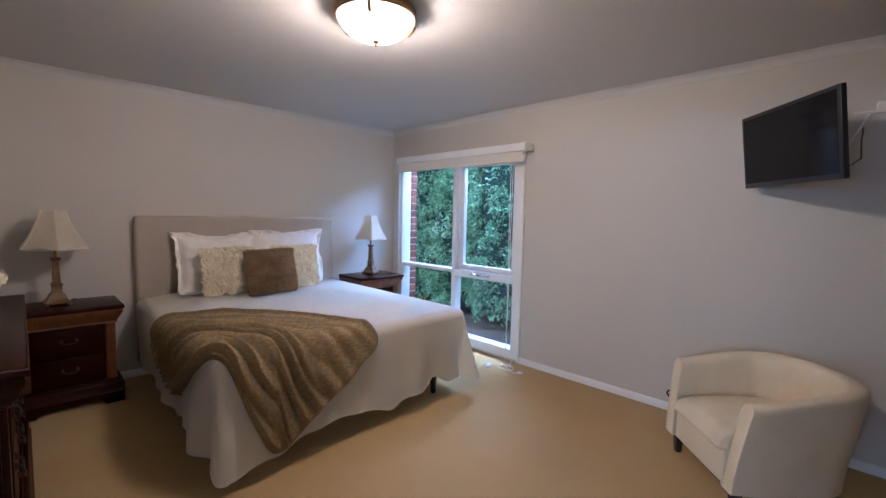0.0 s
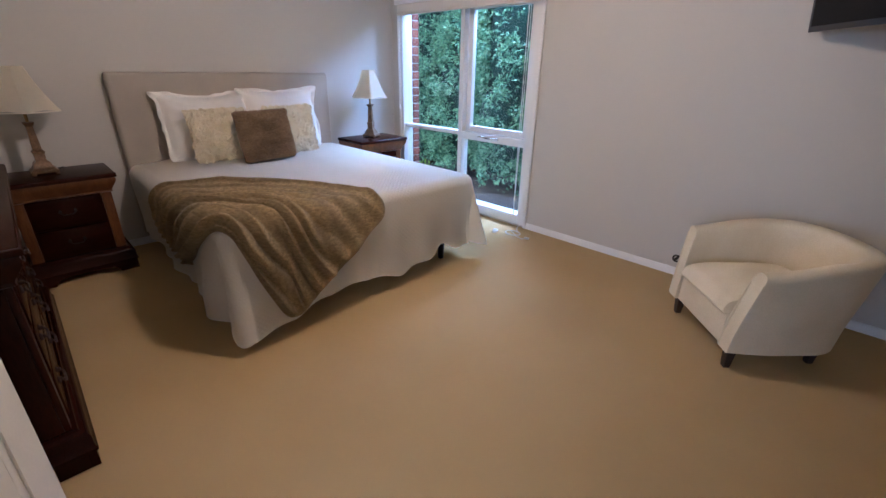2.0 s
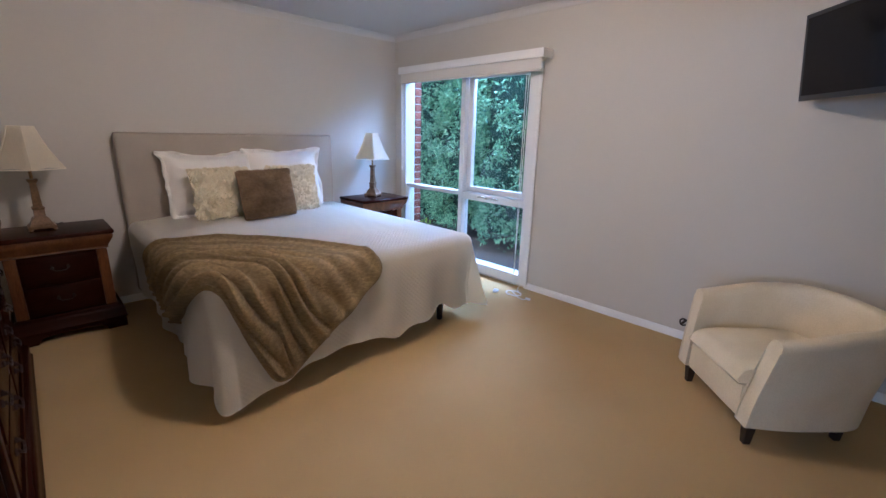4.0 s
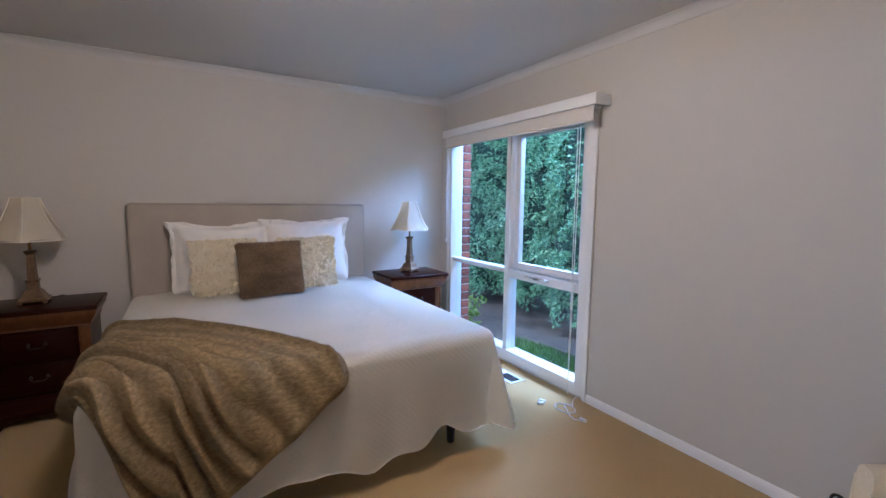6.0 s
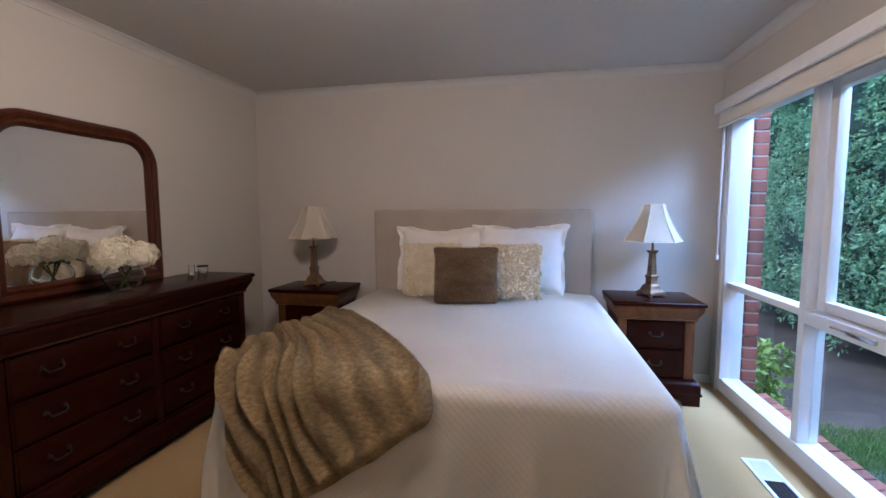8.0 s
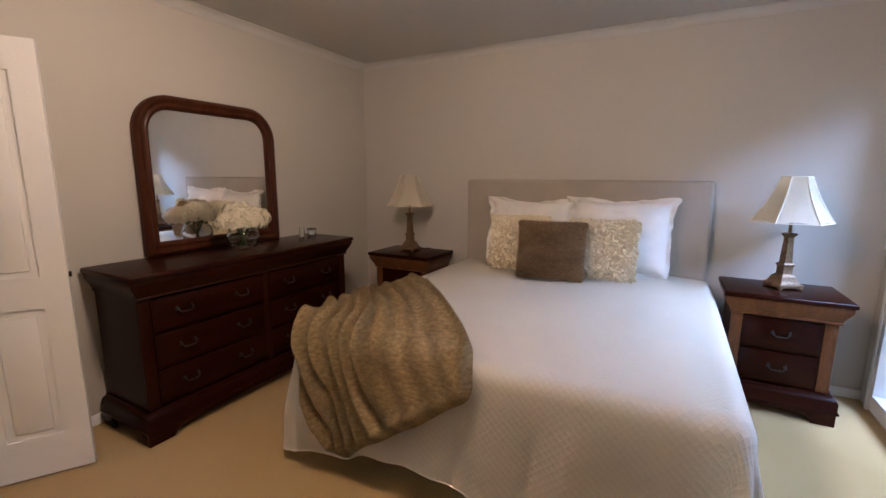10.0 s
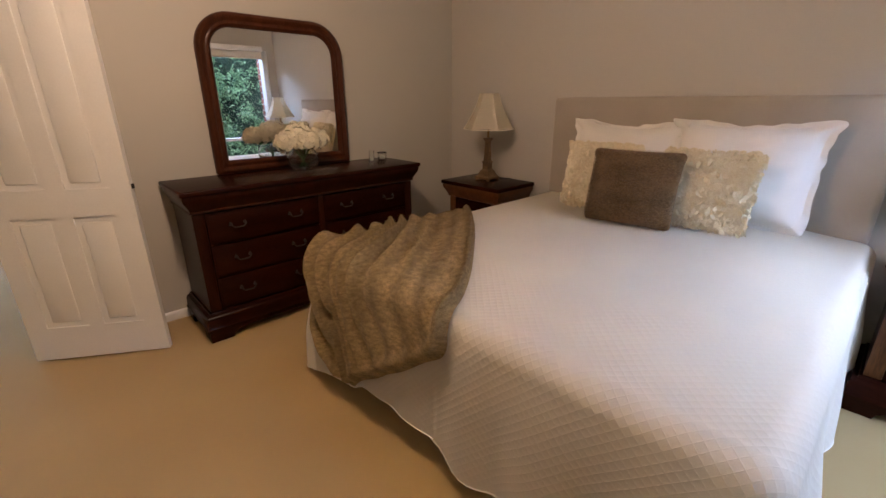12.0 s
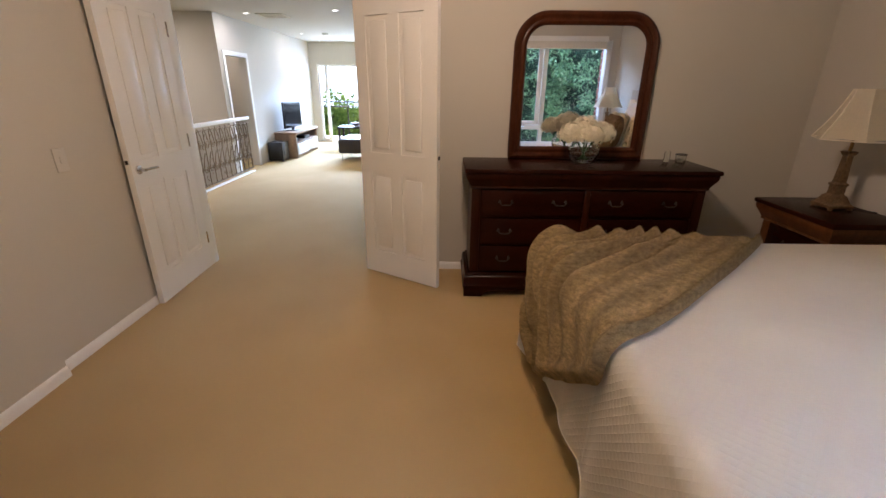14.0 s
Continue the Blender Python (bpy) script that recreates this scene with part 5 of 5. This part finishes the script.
bal = thing("stair_balustrade", pose(0.745, 0, 0), "wrought iron balustrade with white timber handrail", "balustrade")
block("handrail", GLOSS_WHITE, bal, (-0.035, 0.035, -4.44, -0.70, 0.845, 0.895), bevel=0.010)
block("kerb", GLOSS_WHITE, bal, (-0.025, 0.025, -4.44, -0.70, 0.0, 0.022), bevel=0.004)
block("rail", BALUSTER_IRON, bal, (-0.008, 0.008, -4.44, -0.70, 0.06, 0.075))
block("rail", BALUSTER_IRON, bal, (-0.008, 0.008, -4.44, -0.70, 0.79, 0.80))
for k in range(25):
    y = -4.40 + k * 0.15
    bm = bmesh.new()
    tube(bm, [(0, y, 0.07), (0, y, 0.80)], 0.007, 6)
    part("baluster", bm, BALUSTER_IRON, bal)
    bm = bmesh.new()
    for sg, z0 in ((1, 0.20), (-1, 0.52)):
        sp = []
        for q in range(26):
            a = q / 25 * 3.4 * math.pi
            r = 0.058 * (1 - q / 30)
            sp.append((0.004, y + 0.075 + sg * (r * math.cos(a) - 0.010), z0 + 0.075 + r * math.sin(a)))
        tube(bm, sp, 0.0065, 5)
        tube(bm, [(0.004, y + 0.075 + sg * 0.048, z0 + 0.075), (0.004, y + 0.075, z0 + 0.22), (0.004, y + 0.075 - sg * 0.05, z0 + 0.30)], 0.0065, 5)
    part("scroll", bm, BALUSTER_IRON, bal)
    bm = bmesh.new()
    for q in range(5):
        a = q * 1.3 + k
        c0 = Vector((0.006, y + 0.075 + 0.045 * math.cos(a), 0.43 + 0.30 * math.sin(a * 1.7)))
        bm.faces.new([bm.verts.new(c0 + Vector((0.004 * w, u * 0.030 * math.cos(a) - v2 * 0.016 * math.sin(a), u * 0.030 * math.sin(a) + v2 * 0.016 * math.cos(a)))) for u, v2, w in ((-1, 0, 0), (0, 1, 1), (1, 0, 0), (0, -1, 1))])
    tagged(part("leaf", bm, BALUSTER_IRON, bal), kind="stuff")

unit = thing("tv_unit", pose(0.87, -6.55, 0), "low oak and white television unit with open shelf", "tv unit")
block("body", GREYWOOD, unit, (-0.42, 0.0, 0.70, 0.73, 0.0, 0.46), (-0.42, 0.0, -0.73, -0.70, 0.0, 0.46), (-0.44, 0.0, -0.75, 0.75, 0.46, 0.50), (-0.42, 0.0, -0.70, 0.70, 0.03, 0.06), (-0.42, -0.02, -0.70, 0.70, 0.28, 0.30), bevel=0.004)
for y0, y1 in ((-0.69, -0.01), (0.01, 0.69)):
    block("drawer", GLOSS_WHITE, unit, (-0.43, -0.41, y0, y1, 0.065, 0.275), bevel=0.003)
tv2 = thing("television", pose(0.66, -6.35, 0.50, 0, 0, -4), "black television standing on the oak unit", "television")
block("case", BLACK, tv2, (-0.02, 0.02, -0.42, 0.42, 0.06, 0.56), bevel=0.004)
block("screen", SCREEN, tv2, (-0.0225, -0.0205, -0.40, 0.40, 0.08, 0.54))
block("stand", BLACK, tv2, (-0.10, 0.10, -0.18, 0.18, 0.0, 0.012), (-0.02, 0.02, -0.05, 0.05, 0.012, 0.07), bevel=0.003)
for y, nm, lb in ((-6.05, "media_player", "black media player on the unit's shelf"), (-6.8, "game_console", "black box on the unit's shelf")):
    b = thing(nm, pose(0.66, y, 0.30), lb, "media player")
    block("case", BLACK, b, (-0.12, 0.12, -0.17, 0.17, 0.0, 0.06), bevel=0.004)
spk = thing("subwoofer", pose(0.72, -5.55, 0), "black cube subwoofer on the carpet", "loudspeaker")
block("cabinet", BLACK, spk, (-0.14, 0.14, -0.17, 0.17, 0.015, 0.36), bevel=0.015)
bm = bmesh.new()
lathe(bm, [(0.115, 0.0), (0.118, 0.006), (0.10, 0.010), (0.02, 0.002)], 24)
bmesh.ops.transform(bm, matrix=pose(-0.141, 0, 0.19, 0, -90, 0), verts=bm.verts)
part("driver", bm, UPHOLSTERY, spk)
for sx in (-1, 1):
    for sy in (-1, 1):
        block("foot", BLACK, spk, (sx * 0.11 - 0.015, sx * 0.11 + 0.015, sy * 0.13 - 0.015, sy * 0.13 + 0.015, 0, 0.016))

sofa = thing("chaise_sofa", pose(-1.15, -6.0, 0), "dark brown leather chaise sofa on steel legs", "sofa")
block("seat", UPHOLSTERY, sofa, (-0.90, 0.72, -0.45, 0.45, 0.14, 0.42), bevel=0.05)
block("backrest", UPHOLSTERY, sofa, (-0.90, 0.02, -0.47, -0.25, 0.40, 0.74), bevel=0.06)
for x, y in ((-0.85, -0.38), (-0.85, 0.38), (0.66, -0.38), (0.66, 0.38)):
    bm = bmesh.new()
    tube(bm, [(x, y, 0.0), (x, y, 0.15)], 0.015, 8)
    part("leg", bm, CHROME, sofa)
tab = thing("side_table", pose(-0.35, -7.7, 0), "small dark wooden table by the glass doors", "table")
block("tabletop", DARKWOOD, tab, (-0.38, 0.38, -0.25, 0.25, 0.44, 0.475), bevel=0.006)
for x in (-0.34, 0.34):
    for y in (-0.21, 0.21):
        block("leg", DARKWOOD, tab, (x - 0.022, x + 0.022, y - 0.022, y + 0.022, 0, 0.44), bevel=0.003)
fb = thing("fruit_bowl", pose(-0.38, -7.7, 0.475), "pale wooden bowl on the side table", "bowl")
bm = bmesh.new()
lathe(bm, [(0.05, 0.0), (0.06, 0.01), (0.13, 0.07), (0.135, 0.075), (0.12, 0.07), (0.03, 0.02)], 20)
part("bowl", bm, GREYWOOD, fb)

DL = glow("downlight_glow", (1.0, 0.95, 0.88), 9.0)
# the fitting at (1.7, -5.2) is likewise added, out of view in the passage
for x, y in ((0.45, -4.25), (-0.95, -3.9), (0.45, -6.8), (0.50, -8.3), (-0.95, -6.2), (2.0, -2.9), (1.7, -5.2)):
    d = thing("downlight", pose(x, y, HZ), "recessed ceiling downlight, switched on", "downlight", "living room downlights")
    bm = bmesh.new()
    lathe(bm, [(0.050, -0.001), (0.052, -0.006), (0.040, -0.008), (0.038, -0.002)], 20, close=False)
    part("bezel", bm, PLASTIC, d)
    bm = bmesh.new()
    lathe(bm, [(0.037, -0.003), (0.001, -0.004)], 20, close=False)
    part("diffuser", bm, DL, d)
cv = thing("ceiling_vent", pose(0.12, -4.45, HZ), "beige slatted air vent in the ceiling", "vent")
block("frame", BLIND, cv, (-0.20, 0.20, -0.20, -0.16, -0.012, 0), (-0.20, 0.20, 0.16, 0.20, -0.012, 0), (-0.20, -0.16, -0.16, 0.16, -0.012, 0), (0.16, 0.20, -0.16, 0.16, -0.012, 0), bevel=0.002)
# black sheet painting the darkness behind the ceiling slats
block("backing", BLACK, cv, (-0.16, 0.16, -0.16, 0.16, -0.0015, 0))
for k in range(8):
    block("slat", BLIND, cv, (-0.16, 0.16, -0.15 + k * 0.04, -0.13 + k * 0.04, -0.010, -0.002))
sm = thing("smoke_alarm", pose(-0.05, -6.75, HZ), "white round smoke alarm on the ceiling", "smoke alarm")
bm = bmesh.new()
lathe(bm, [(0.060, 0), (0.060, -0.020), (0.045, -0.034), (0.001, -0.036)], 24, close=False)
part("body", bm, PLASTIC, sm)

# ---- outside the living room ----
structure("deck", DECK, (-3.8, 1.6, -10.5, FY - 0.12, -0.20, -0.05), label="timber deck outside the glass doors", category="deck")
rail = thing("deck_railing", pose(0, -10.4, -0.05), "dark metal deck railing", "railing")
for z in (0.85, 0.98):
    bm = bmesh.new()
    tube(bm, [(-3.7, 0, z), (1.5, 0, z)], 0.02, 8)
    part("rail", bm, IRON, rail)
for k in range(6):
    bm = bmesh.new()
    tube(bm, [(-3.6 + k * 1.0, 0, 0), (-3.6 + k * 1.0, 0, 0.98)], 0.018, 8)
    part("post", bm, IRON, rail)


def garden_tree(x, y, h, r, seed, material):
    t = thing("garden_tree", pose(x, y, -3.0), "leafy green garden tree beyond the deck", "tree", "garden trees")
    rd = random.Random(seed)
    bm = bmesh.new()
    tube(bm, [(0, 0, 0), (0.05, 0.03, h * 0.4), (0, 0.1, h * 0.8)], 0.10, 8)
    for k in range(5):
        a = k * 1.26 + seed
        tube(bm, [(0.03, 0.03, h * 0.45), (r * 0.4 * math.cos(a), r * 0.4 * math.sin(a), h * 0.62), (r * 0.7 * math.cos(a), r * 0.7 * math.sin(a), h * 0.75)], 0.035, 6)
    part("trunk", bm, BARK, t)
    lobes = [(Vector((rd.gauss(0, r * 0.4), rd.gauss(0, r * 0.4), h * rd.uniform(0.45, 0.92))), r * rd.uniform(0.35, 0.6)) for _ in range(12)]

    def place(rr):
        c, q = rr.choice(lobes)
        nrm = Vector((rr.gauss(0, 1), rr.gauss(0, 1), rr.gauss(0.2, 1))).normalized()
        return c + nrm * q * rr.uniform(0.7, 1.0), nrm
    v, f = spray_mesh(rd, 1800, place, 0.22)
    mesh_part("crown", v, f, material, t, kind="stuff")


for k, (x, y, h, r) in enumerate(((1.9, -13.6, 2.5, 1.2), (-0.4, -13.2, 3.1, 1.2), (0.1, -16.0, 5.9, 1.15), (4.4, -20, 3.9, 1.9), (-1.9, -16.5, 5.4, 1.6), (2.4, -22, 3.4, 1.9))):
    garden_tree(x, y, h, r, 40 + k, BROADLEAF if k not in (2, 4) else CONIFER)
house = thing("far_house", pose(0.2, -34, -4.3), "distant house with a grey tiled hip roof", "house")
block("wall", WALL, house, (-5, 5, -3, 3, 0, 3.2))
bm = bmesh.new()
lo = [bm.verts.new(p) for p in ((-5.6, -3.6, 3.2), (5.6, -3.6, 3.2), (5.6, 3.6, 3.2), (-5.6, 3.6, 3.2))]
hi = [bm.verts.new(p) for p in ((-2.4, 0, 5.0), (2.4, 0, 5.0))]
bm.faces.new((lo[0], lo[1], hi[1], hi[0]))
bm.faces.new((lo[2], lo[3], hi[0], hi[1]))
bm.faces.new((lo[1], lo[2], hi[1]))
bm.faces.new((lo[3], lo[0], hi[0]))
bm.faces.new(lo[::-1])
part("roof", bm, surface("roof_tiles", (0.30, 0.29, 0.29), 0.8, grain=20, bump=0.5), house)
for x in (-3, 0, 3):
    block("window", SCREEN, house, (x - 0.6, x + 0.6, 2.98, 3.02, 1.0, 2.2))

bd = structure("backdrop", glow("pale_sky", (0.74, 0.88, 1.0), 5.5), (-70, 70, -86.2, -86, -12, 45), label="pale bright overcast sky behind the trees", category="sky")

# a low leafy shrub by the brick pier under the window
shrub = thing("garden_shrub", pose(-5.55, 4.10, GZ), "small yellow-green leafy shrub beside the brick wall", "shrub")
rd = random.Random(77)
for k in range(5):
    a = k * 1.25
    bm = bmesh.new()
    tube(bm, [(0, 0, 0), (0.05 * math.cos(a), 0.05 * math.sin(a), 0.28), (0.13 * math.cos(a), 0.13 * math.sin(a), 0.60)], 0.006, 6)
    part("stem", bm, STEM, shrub)
v, f = spray_mesh(rd, 260, lambda r: (Vector((r.gauss(0, 0.11), r.gauss(0, 0.09), r.uniform(0.25, 0.80))), Vector((r.gauss(0, 1), r.gauss(0, 1), 0.7)).normalized()), 0.085)
mesh_part("foliage", v, f, leafy("shrub_leaves", (0.14, 0.24, 0.03), (0.38, 0.46, 0.09)), shrub, kind="stuff")
